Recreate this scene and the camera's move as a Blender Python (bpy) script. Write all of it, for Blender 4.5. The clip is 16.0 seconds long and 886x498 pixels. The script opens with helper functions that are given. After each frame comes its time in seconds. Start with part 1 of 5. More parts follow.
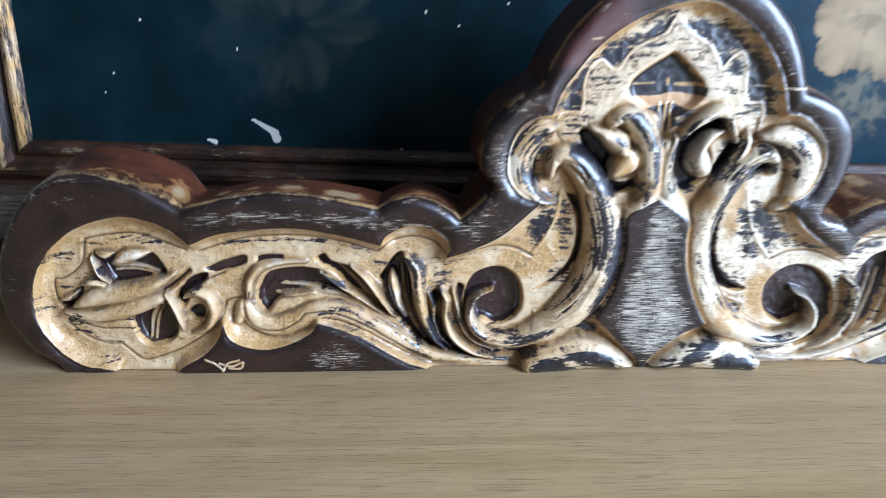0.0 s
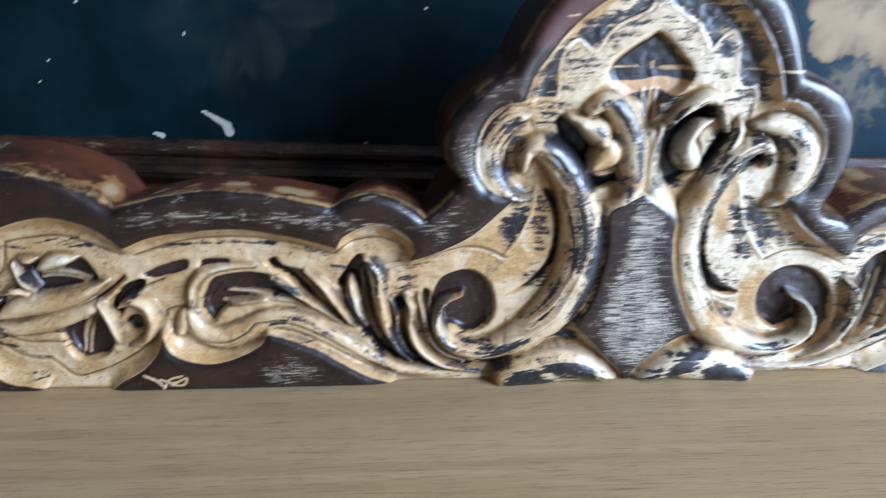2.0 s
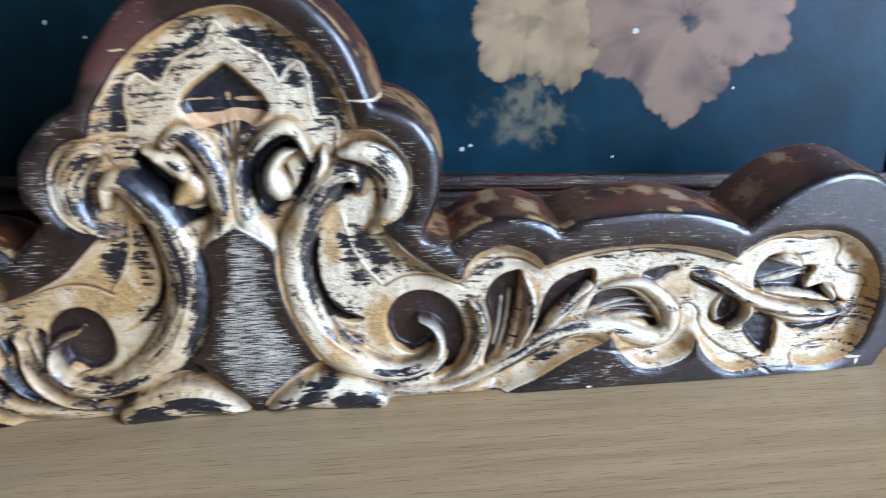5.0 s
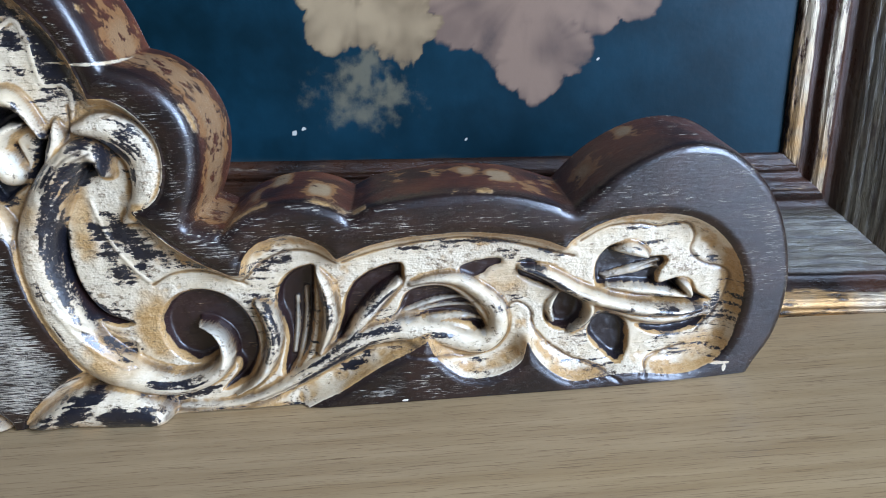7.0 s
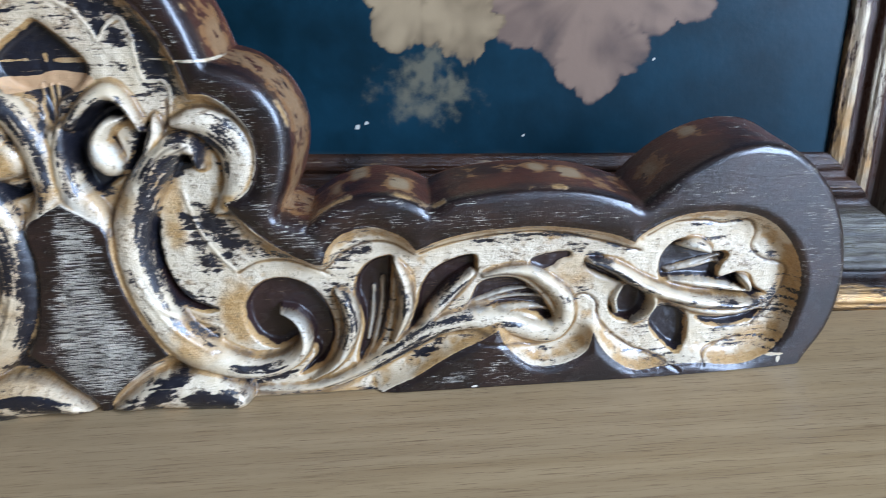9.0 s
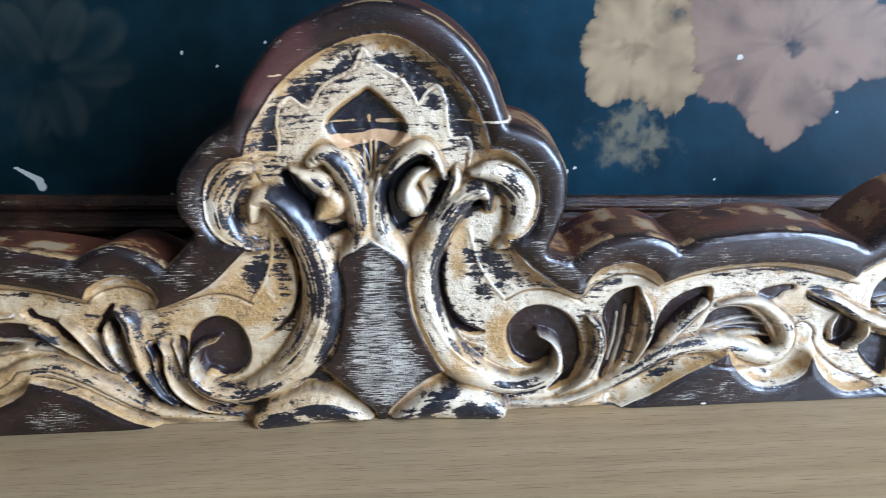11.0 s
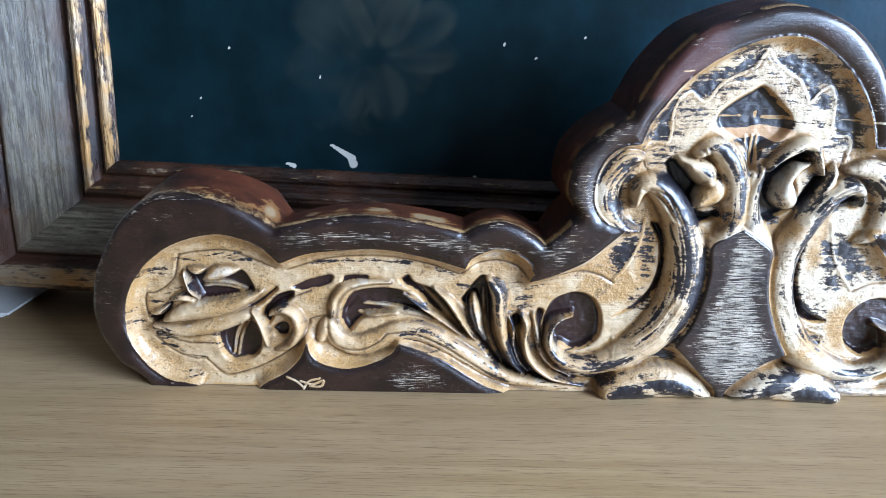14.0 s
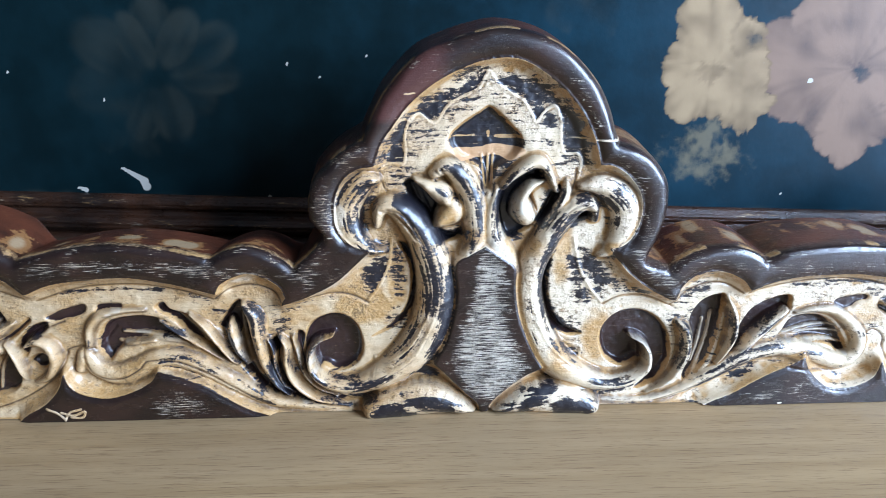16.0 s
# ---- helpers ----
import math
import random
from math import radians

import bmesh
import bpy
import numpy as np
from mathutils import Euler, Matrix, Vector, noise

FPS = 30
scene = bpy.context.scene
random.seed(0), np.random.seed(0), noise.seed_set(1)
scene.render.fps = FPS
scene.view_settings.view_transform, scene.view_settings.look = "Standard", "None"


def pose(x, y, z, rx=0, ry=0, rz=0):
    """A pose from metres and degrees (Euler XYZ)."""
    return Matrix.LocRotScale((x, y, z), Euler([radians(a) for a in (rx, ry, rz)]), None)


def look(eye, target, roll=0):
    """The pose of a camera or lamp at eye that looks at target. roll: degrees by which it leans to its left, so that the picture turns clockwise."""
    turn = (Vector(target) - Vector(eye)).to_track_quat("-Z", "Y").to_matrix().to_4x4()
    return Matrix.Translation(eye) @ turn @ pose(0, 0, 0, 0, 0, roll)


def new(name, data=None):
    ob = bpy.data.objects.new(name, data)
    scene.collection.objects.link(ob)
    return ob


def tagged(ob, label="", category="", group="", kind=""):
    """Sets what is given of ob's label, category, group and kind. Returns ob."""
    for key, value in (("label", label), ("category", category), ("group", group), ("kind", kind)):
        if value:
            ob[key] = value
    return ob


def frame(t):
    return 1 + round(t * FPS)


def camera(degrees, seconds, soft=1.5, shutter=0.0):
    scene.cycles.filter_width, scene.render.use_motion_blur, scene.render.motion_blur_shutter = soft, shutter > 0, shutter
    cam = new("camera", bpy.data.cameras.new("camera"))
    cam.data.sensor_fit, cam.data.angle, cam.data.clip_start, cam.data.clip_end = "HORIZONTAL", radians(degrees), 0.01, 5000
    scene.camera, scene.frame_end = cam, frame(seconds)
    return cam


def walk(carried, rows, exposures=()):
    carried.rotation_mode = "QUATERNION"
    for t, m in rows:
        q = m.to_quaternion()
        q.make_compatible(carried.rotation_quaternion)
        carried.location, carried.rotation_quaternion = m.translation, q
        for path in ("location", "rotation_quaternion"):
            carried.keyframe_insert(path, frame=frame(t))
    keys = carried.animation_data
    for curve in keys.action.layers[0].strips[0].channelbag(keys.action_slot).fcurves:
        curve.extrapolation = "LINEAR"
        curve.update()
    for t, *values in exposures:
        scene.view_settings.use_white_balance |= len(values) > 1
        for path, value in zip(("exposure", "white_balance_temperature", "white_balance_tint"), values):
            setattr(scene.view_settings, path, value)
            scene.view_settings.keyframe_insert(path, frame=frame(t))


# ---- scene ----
cam = camera(66.0, 16.0, soft=0.8, shutter=0.5)
PATH = [
    (0, (-0.1, -0.308, 0.189), (-0.089, 1.554, -0.542), -0.6),
    (0.5, (-0.122, -0.272, 0.164), (-0.1, 1.586, -0.576), -0.5),
    (1, (-0.132, -0.267, 0.16), (-0.082, 1.585, -0.594), 0.7),
    (1.5, (-0.125, -0.268, 0.162), (-0.087, 1.582, -0.596), 0.1),
    (2, (-0.09, -0.278, 0.178), (-0.036, 1.583, -0.553), -0.5),
    (2.5, (-0.045, -0.284, 0.196), (0.039, 1.583, -0.516), -1.1),
    (3, (-0.03, -0.288, 0.202), (0.064, 1.579, -0.509), -0.8),
    (3.5, (-0.027, -0.29, 0.202), (0.072, 1.576, -0.512), -0.7),
    (4, (-0.016, -0.292, 0.202), (0.082, 1.577, -0.504), -1.0),
    (4.5, (0.022, -0.291, 0.197), (0.119, 1.576, -0.515), -1.3),
    (5, (0.073, -0.279, 0.185), (0.207, 1.582, -0.535), -1.6),
    (5.2, (0.093, -0.273, 0.179), (0.212, 1.592, -0.535), -2.1),
    (7.3, (0.17, -0.247, 0.153), (0.259, 1.634, -0.52), -2.7),
    (7.5, (0.17, -0.248, 0.15), (0.262, 1.637, -0.511), -2.6),
    (8, (0.17, -0.248, 0.152), (0.262, 1.636, -0.513), -2.7),
    (8.5, (0.158, -0.25, 0.154), (0.272, 1.628, -0.524), -2.3),
    (9, (0.137, -0.256, 0.164), (0.235, 1.61, -0.549), -1.9),
    (9.5, (0.107, -0.27, 0.162), (0.196, 1.621, -0.484), -1.4),
    (9.7, (0.091, -0.276, 0.163), (0.184, 1.626, -0.448), -1.6),
    (11.8, (-0.005, -0.295, 0.196), (-0.026, 1.598, -0.448), -1.8),
    (12, (-0.021, -0.297, 0.197), (-0.047, 1.596, -0.446), -1.5),
    (12.5, (-0.072, -0.304, 0.191), (-0.107, 1.588, -0.455), -0.4),
    (13, (-0.11, -0.312, 0.191), (-0.136, 1.582, -0.453), 0.3),
    (13.5, (-0.129, -0.315, 0.189), (-0.174, 1.58, -0.451), 0.7),
    (14, (-0.131, -0.316, 0.187), (-0.183, 1.579, -0.453), 0.2),
    (14.5, (-0.107, -0.314, 0.188), (-0.133, 1.581, -0.451), 0.1),
    (15, (-0.066, -0.314, 0.195), (-0.046, 1.582, -0.439), -0.0),
    (15.5, (-0.034, -0.313, 0.197), (0.0, 1.582, -0.441), -0.6),
    (16, (-0.023, -0.313, 0.197), (0.021, 1.581, -0.442), -0.7),
]
walk(cam, [(t, look(eye, target, roll)) for t, eye, target, roll in PATH],
     exposures=[(0.0, 0.14), (1.0, 0.02), (3.5, 0.0), (5.2, -0.25), (7.3, -0.42), (9.0, -0.44), (9.7, -0.4), (11.8, 0.0), (13.5, 0.26), (14.5, 0.24), (15.0, 0.18), (16.0, 0.07)])

# ---- light ----
world = bpy.data.worlds.new("sky")
scene.world = world
world.use_nodes = True
wn = world.node_tree
sky = wn.nodes.new("ShaderNodeTexSky")
sky.sky_type, sky.sun_disc = "NISHITA", False
sky.sun_elevation, sky.sun_rotation = radians(35), radians(200)
wn.links.new(sky.outputs[0], wn.nodes["Background"].inputs[0])
wn.nodes["Background"].inputs[1].default_value = 0.1

WINDOW_Y, WINDOW_Z = (-1.33, -0.35), (0.10, 1.00)   # the opening in the right-hand wall
pane_light = bpy.data.lights.new("window_light", "AREA")
pane_light.shape, pane_light.size, pane_light.size_y = "RECTANGLE", 0.88, 0.82
pane_light.energy, pane_light.color = 95, (0.52, 0.69, 1.0)
lamp = new("window_light", pane_light)
lamp.matrix_world = look((0.99, -0.84, 0.55), (0.0, -0.84, 0.55))
scene.view_settings.exposure = 0.0


# ---- materials ----
def material(name):
    m = bpy.data.materials.new(name)
    m.use_nodes = True
    return m, m.node_tree, m.node_tree.nodes["Principled BSDF"]


def node(tree, kind, **values):
    n = tree.nodes.new(kind)
    for key, v in values.items():
        n.inputs[key].default_value = v
    return n


def noise_node(tree, scale, detail=4.0, rough=0.55, stretch=(1, 1, 1), space="Object"):
    tc = node(tree, "ShaderNodeTexCoord")
    mp = node(tree, "ShaderNodeMapping")
    mp.inputs["Scale"].default_value = stretch
    tree.links.new(tc.outputs[space], mp.inputs[0])
    n = node(tree, "ShaderNodeTexNoise", Scale=scale, Detail=detail, Roughness=rough)
    tree.links.new(mp.outputs[0], n.inputs["Vector"])
    return n.outputs["Fac"]


def attr(tree, name):
    a = node(tree, "ShaderNodeAttribute")
    a.attribute_name = name
    return a.outputs["Fac"]


def maths(tree, op, a, b=0.0, c=None):
    n = tree.nodes.new("ShaderNodeMath")
    n.operation = op
    for i, v in enumerate((a, b) if c is None else (a, b, c)):
        if isinstance(v, (int, float)):
            n.inputs[i].default_value = v
        else:
            tree.links.new(v, n.inputs[i])
    return n.outputs[0]


def ramp(tree, v, lo, hi, a=0.0, b=1.0):
    n = tree.nodes.new("ShaderNodeMapRange")
    n.interpolation_type = "SMOOTHSTEP"
    tree.links.new(v, n.inputs[0])
    for i, x in enumerate((lo, hi, a, b)):
        n.inputs[i + 1].default_value = x
    return n.outputs[0]


def blend(tree, f, a, b):
    n = tree.nodes.new("ShaderNodeMix")
    n.data_type = "RGBA"
    if isinstance(f, (int, float)):
        n.inputs[0].default_value = f
    else:
        tree.links.new(f, n.inputs[0])
    for i, v in ((6, a), (7, b)):
        if isinstance(v, tuple):
            n.inputs[i].default_value = (*v, 1)
        else:
            tree.links.new(v, n.inputs[i])
    return n.outputs[2]


def relief(tree, bsdf, height, strength, distance):
    b = node(tree, "ShaderNodeBump", Strength=strength, Distance=distance)
    tree.links.new(height, b.inputs["Height"])
    tree.links.new(b.outputs[0], bsdf.inputs["Normal"])


def carved_paint():
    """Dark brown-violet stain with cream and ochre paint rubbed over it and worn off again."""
    m, t, b = material("worn_painted_wood")
    L = t.links.new
    cream, worn, scratch, ochre, side = (attr(t, k) for k in ("cream", "worn", "scratch", "ochre", "side"))
    chip, peach, line, bole, under = (attr(t, k) for k in ("chip", "peach", "line", "bole", "under"))
    fine = noise_node(t, 560, 5, 0.7, (0.6, 1, 1))
    mid = noise_node(t, 70, 4, 0.6, (0.7, 1, 1))
    grain = noise_node(t, 60, 5, 0.7, (1.0, 6, 16))
    streak = noise_node(t, 80, 5, 0.74, (0.8, 10, 20))
    blotch = noise_node(t, 150, 4, 0.7, (0.6, 1, 1.2))
    # bare stain
    stain = blend(t, ramp(t, mid, 0.35, 0.7), (0.0105, 0.0052, 0.0042), (0.030, 0.0130, 0.0090))
    stain = blend(t, ramp(t, grain, 0.45, 0.75, 0.0, 0.6), stain, (0.011, 0.007, 0.008))
    stain = blend(t, under, stain, (0.0115, 0.0110, 0.0150))
    stain = blend(t, bole, stain, (0.085, 0.030, 0.024))
    # sides of the board
    patch = attr(t, "patch")
    sides = blend(t, ramp(t, mid, 0.35, 0.7), (0.105, 0.031, 0.015), (0.036, 0.015, 0.009))
    rub = maths(t, "ADD", patch, maths(t, "ADD", maths(t, "MULTIPLY", maths(t, "SUBTRACT", fine, 0.5), 0.7), maths(t, "MULTIPLY", maths(t, "SUBTRACT", blotch, 0.5), 2.8)))
    sides = blend(t, ramp(t, rub, 0.42, 0.56, 0, 0.9), sides, blend(t, ramp(t, patch, 0.6, 0.85), (0.27, 0.125, 0.045), (0.37, 0.25, 0.135)))
    stain = blend(t, side, stain, sides)
    # cream paint
    pale = blend(t, ramp(t, mid, 0.3, 0.75), (0.68, 0.52, 0.325), (0.80, 0.69, 0.52))
    warm = blend(t, ramp(t, fine, 0.35, 0.65), (0.42, 0.215, 0.06), (0.58, 0.345, 0.135))
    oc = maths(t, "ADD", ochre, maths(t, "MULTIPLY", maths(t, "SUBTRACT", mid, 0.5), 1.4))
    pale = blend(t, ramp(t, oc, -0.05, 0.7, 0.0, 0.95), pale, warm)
    pale = blend(t, maths(t, "MULTIPLY", ramp(t, scratch, 0.1, 0.4), maths(t, "SUBTRACT", 1.0, ochre)), pale, (0.72, 0.64, 0.50))
    speck = maths(t, "MULTIPLY", ramp(t, maths(t, "ADD", maths(t, "MULTIPLY", fine, 0.75), maths(t, "MULTIPLY", mid, 0.25)), 0.54, 0.62), 0.75)
    pale = blend(t, speck, pale, (0.17, 0.095, 0.04))
    brush = noise_node(t, 230, 5, 0.7, (0.35, 1, 1.5))
    bristle = noise_node(t, 800, 4, 0.75, (0.55, 1, 1.1))
    v = maths(t, "SUBTRACT", maths(t, "MINIMUM", cream, 0.9), worn)
    v = maths(t, "ADD", v, maths(t, "MULTIPLY", maths(t, "SUBTRACT", brush, 0.5), maths(t, "ADD", 0.3, maths(t, "MULTIPLY", worn, 0.6))))
    v = maths(t, "ADD", v, maths(t, "MULTIPLY", maths(t, "SUBTRACT", bristle, 0.5), maths(t, "ADD", 0.8, maths(t, "MULTIPLY", worn, 2.2))))
    painted = ramp(t, v, 0.14, 0.50)
    halo = ramp(t, v, 0.14, 0.34)
    hair = noise_node(t, 105, 5, 0.72, (0.9, 10, 19))
    scr = maths(t, "ADD", maths(t, "MULTIPLY", scratch, 0.25), hair)
    scr = maths(t, "MULTIPLY", ramp(t, scr, 0.70, 0.79), ramp(t, scratch, 0.05, 0.25))
    painted = maths(t, "MAXIMUM", painted, maths(t, "MULTIPLY", scr, ramp(t, mid, 0.35, 0.65, 0.4, 0.85)))
    chips = ramp(t, maths(t, "ADD", chip, maths(t, "MULTIPLY", maths(t, "SUBTRACT", streak, 0.5), 1.2)), 0.5, 0.6)
    painted = maths(t, "MAXIMUM", painted, chips)
    # darkens incised lines, and creases beside the strands with some shade painted in
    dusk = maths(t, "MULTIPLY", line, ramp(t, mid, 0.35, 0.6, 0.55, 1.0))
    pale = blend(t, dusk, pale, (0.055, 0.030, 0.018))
    col = blend(t, maths(t, "MULTIPLY", halo, 0.75), stain, blend(t, ramp(t, mid, 0.3, 0.7), (0.15, 0.075, 0.032), (0.25, 0.135, 0.06)))
    col = blend(t, painted, col, pale)
    col = blend(t, maths(t, "MULTIPLY", ramp(t, maths(t, "ADD", peach, maths(t, "MULTIPLY", maths(t, "SUBTRACT", streak, 0.5), 0.8)), 0.4, 0.6), 0.9), col, (0.62, 0.36, 0.18))
    L(col, b.inputs["Base Color"])
    L(ramp(t, maths(t, "ADD", painted, maths(t, "MULTIPLY", mid, 0.35)), 0.0, 1.2, 0.30, 0.42), b.inputs["Roughness"])
    b.inputs["Specular IOR Level"].default_value = 0.5
    vo = node(t, "ShaderNodeTexVoronoi", Scale=820.0)
    L(node(t, "ShaderNodeTexCoord").outputs["Object"], vo.inputs["Vector"])
    punched = maths(t, "MULTIPLY", maths(t, "MULTIPLY", vo.outputs["Distance"], painted), ramp(t, mid, 0.4, 0.6, 0.1, 0.7))
    hgt = maths(t, "ADD", maths(t, "ADD", punched, maths(t, "MULTIPLY", fine, 0.5)), maths(t, "ADD", maths(t, "MULTIPLY", painted, 0.35), maths(t, "MULTIPLY", streak, maths(t, "ADD", 0.45, maths(t, "MULTIPLY", painted, 0.6)))))
    relief(t, b, hgt, 0.5, 0.0009)
    L(maths(t, "SUBTRACT", 0.7, maths(t, "MULTIPLY", side, 0.5)), b.inputs["Coat Weight"])
    L(ramp(t, blotch, 0.35, 0.7, 0.14, 0.32), b.inputs["Coat Roughness"])
    return m


def oak():
    m, t, b = material("oak_veneer")
    long_grain = noise_node(t, 5, 6, 0.6, (1.0, 26, 26))
    pores = noise_node(t, 34, 5, 0.75, (1.0, 34, 34))
    broad = noise_node(t, 3, 3, 0.5, (1, 5, 5))
    col = blend(t, ramp(t, long_grain, 0.3, 0.7), (0.325, 0.205, 0.094), (0.44, 0.295, 0.148))
    col = blend(t, ramp(t, broad, 0.35, 0.65, 0.0, 0.4), col, (0.34, 0.24, 0.14))
    col = blend(t, ramp(t, pores, 0.53, 0.64, 0.0, 0.85), col, (0.20, 0.12, 0.06))
    ticks = noise_node(t, 75, 3, 0.6, (1.0, 16, 16))
    col = blend(t, ramp(t, ticks, 0.585, 0.68, 0.0, 0.6), col, (0.20, 0.12, 0.06))
    t.links.new(col, b.inputs["Base Color"])
    t.links.new(ramp(t, long_grain, 0.3, 0.7, 0.36, 0.46), b.inputs["Roughness"])
    b.inputs["Specular IOR Level"].default_value = 0.35
    relief(t, b, pores, 0.2, 0.0004)
    return m


def plain(name, colour, rough=0.7, scale=12.0):
    m, t, b = material(name)
    n = noise_node(t, scale, 5, 0.6)
    col = blend(t, ramp(t, n, 0.3, 0.7), tuple(c * 0.88 for c in colour), colour)
    t.links.new(col, b.inputs["Base Color"])
    b.inputs["Roughness"].default_value = rough
    relief(t, b, n, 0.1, 0.002)
    return m


def frame_metal(axis):
    """Tarnished gilding over dark wood, rubbed along the moulding's length."""
    m, t, b = material("tarnished_gilt")
    st = (3.0, 50, 50) if axis == "x" else (50, 50, 3.0)
    lines = noise_node(t, 9, 6, 0.7, st)
    flake = noise_node(t, 240, 5, 0.72, (0.3, 1, 1) if axis == "x" else (1, 1, 0.3))
    broad = noise_node(t, 22, 4, 0.6)
    gilt, hollow = attr(t, "gilt"), attr(t, "hollow")
    dark = blend(t, ramp(t, broad, 0.35, 0.65), (0.012, 0.006, 0.004), (0.055, 0.021, 0.010))
    olive = blend(t, ramp(t, lines, 0.35, 0.65), (0.040, 0.032, 0.020), (0.145, 0.122, 0.082))
    olive = blend(t, ramp(t, flake, 0.48, 0.66, 0.0, 0.85), olive, (0.035, 0.020, 0.012))
    olive = blend(t, ramp(t, broad, 0.5, 0.75, 0.0, 0.5), olive, (0.085, 0.045, 0.02))
    col = blend(t, hollow, dark, olive)
    gold = blend(t, ramp(t, broad, 0.4, 0.65), (0.42, 0.235, 0.09), (0.42, 0.34, 0.24))
    v = maths(t, "ADD", maths(t, "MULTIPLY", lines, 0.45), maths(t, "MULTIPLY", flake, 0.75))
    v = maths(t, "ADD", v, maths(t, "MULTIPLY", gilt, 0.34))
    f = ramp(t, v, 0.76, 0.92)
    t.links.new(blend(t, f, col, gold), b.inputs["Base Color"])
    t.links.new(maths(t, "MULTIPLY", f, 0.75), b.inputs["Metallic"])
    t.links.new(ramp(t, flake, 0.3, 0.7, 0.22, 0.5), b.inputs["Roughness"])
    relief(t, b, maths(t, "ADD", maths(t, "MULTIPLY", lines, 0.8), maths(t, "MULTIPLY", flake, 0.6)), 0.7, 0.0014)
    return m


def canvas_paint():
    """Dark blue-green oil ground with worn blossoms, under a glossy varnish."""
    m, t, b = material("old_oil_painting")
    cream, mauve, ghost, fleck, stalk = (attr(t, k) for k in ("cream", "mauve", "ghost", "fleck", "stalk"))
    mid = noise_node(t, 24, 5, 0.6)
    fine = noise_node(t, 260, 4, 0.65)
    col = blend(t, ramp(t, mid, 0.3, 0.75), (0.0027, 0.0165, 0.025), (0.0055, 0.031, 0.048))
    # darker ground for the left side, whose weaker light is put into the colour
    dim_ground = blend(t, ramp(t, mid, 0.3, 0.75), (0.0020, 0.0092, 0.011), (0.0038, 0.0165, 0.0205))
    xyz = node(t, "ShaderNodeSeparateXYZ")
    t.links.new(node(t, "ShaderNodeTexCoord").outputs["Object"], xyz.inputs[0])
    col = blend(t, ramp(t, maths(t, "ADD", xyz.outputs[0], maths(t, "MULTIPLY", mid, 0.2)), 0.0, 0.22), dim_ground, col)
    col = blend(t, ramp(t, ghost, 0.04, 0.5, 0, 0.36), col, (0.050, 0.052, 0.040))
    col = blend(t, ramp(t, maths(t, "ADD", stalk, maths(t, "MULTIPLY", maths(t, "SUBTRACT", fine, 0.5), 0.9)), 0.25, 1.0, 0, 0.6), col, (0.20, 0.165, 0.10))
    a = blend(t, ramp(t, cream, 0.5, 1.0), (0.20, 0.135, 0.075), (0.36, 0.25, 0.14))
    c = blend(t, ramp(t, mauve, 0.45, 0.95), (0.125, 0.080, 0.060), (0.25, 0.158, 0.108))
    rag = maths(t, "MULTIPLY", maths(t, "SUBTRACT", fine, 0.5), 0.3)
    col = blend(t, ramp(t, maths(t, "ADD", mauve, rag), 0.22, 0.62, 0, 0.93), col, c)
    col = blend(t, ramp(t, maths(t, "ADD", cream, rag), 0.25, 0.6, 0, 0.95), col, a)
    col = blend(t, ramp(t, fleck, 0.3, 0.6), col, (0.50, 0.47, 0.40))
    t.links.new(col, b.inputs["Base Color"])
    b.inputs["Roughness"].default_value = 0.38
    b.inputs["Specular IOR Level"].default_value = 0.12
    relief(t, b, maths(t, "ADD", fine, mid), 0.15, 0.0006)
    return m


PAINTED = carved_paint()
OAK = oak()
PLASTER = plain("painted_plaster", (0.24, 0.215, 0.19), 0.8, 6)
BOARDS = plain("floor_boards", (0.28, 0.20, 0.13), 0.5, 8)
PAPER = plain("white_paper", (0.75, 0.74, 0.70), 0.7, 40)
WHITE = plain("white_gloss_paint", (0.75, 0.75, 0.73), 0.4, 10)
GILT_X, GILT_Z = frame_metal("x"), frame_metal("z")
CANVAS = canvas_paint()


# ---- building helpers ----
def part(name, bm, mat, parent=None, label=""):
    me = bpy.data.meshes.new(name)
    bm.to_mesh(me)
    bm.free()
    me.materials.append(mat)
    ob = new(name, me)
    ob.parent = parent
    return tagged(ob, label)


def block(x0, x1, y0, y1, z0, z1, bevel=0.0):
    bm = bmesh.new()
    m = Matrix.LocRotScale(((x0 + x1) / 2, (y0 + y1) / 2, (z0 + z1) / 2), None, (x1 - x0, y1 - y0, z1 - z0))
    bmesh.ops.create_cube(bm, size=1, matrix=m)
    if bevel:
        bmesh.ops.bevel(bm, geom=bm.edges[:], offset=bevel, segments=3, affect="EDGES", profile=0.6)
    return bm


def grid_mesh(name, verts, quads, fields, mat, parent, label="", normals=None):
    """One mesh object from numpy arrays, with a float field a point for its paint."""
    me = bpy.data.meshes.new(name)
    me.vertices.add(len(verts))
    me.vertices.foreach_set("co", verts.astype(np.float32).ravel())
    me.loops.add(quads.size)
    me.loops.foreach_set("vertex_index", quads.astype(np.int32).ravel())
    me.polygons.add(len(quads))
    me.polygons.foreach_set("loop_start", np.arange(0, quads.size, 4, dtype=np.int32))
    me.polygons.foreach_set("use_smooth", np.ones(len(quads), bool))
    for key, values in fields.items():
        me.attributes.new(key, "FLOAT", "POINT").data.foreach_set("value", values.astype(np.float32).ravel())
    me.update(calc_edges=True)
    if normals is None:
        me.validate()
    else:
        me.normals_split_custom_set_from_vertices(normals)
    me.materials.append(mat)
    ob = new(name, me)
    ob.parent = parent
    return tagged(ob, label)


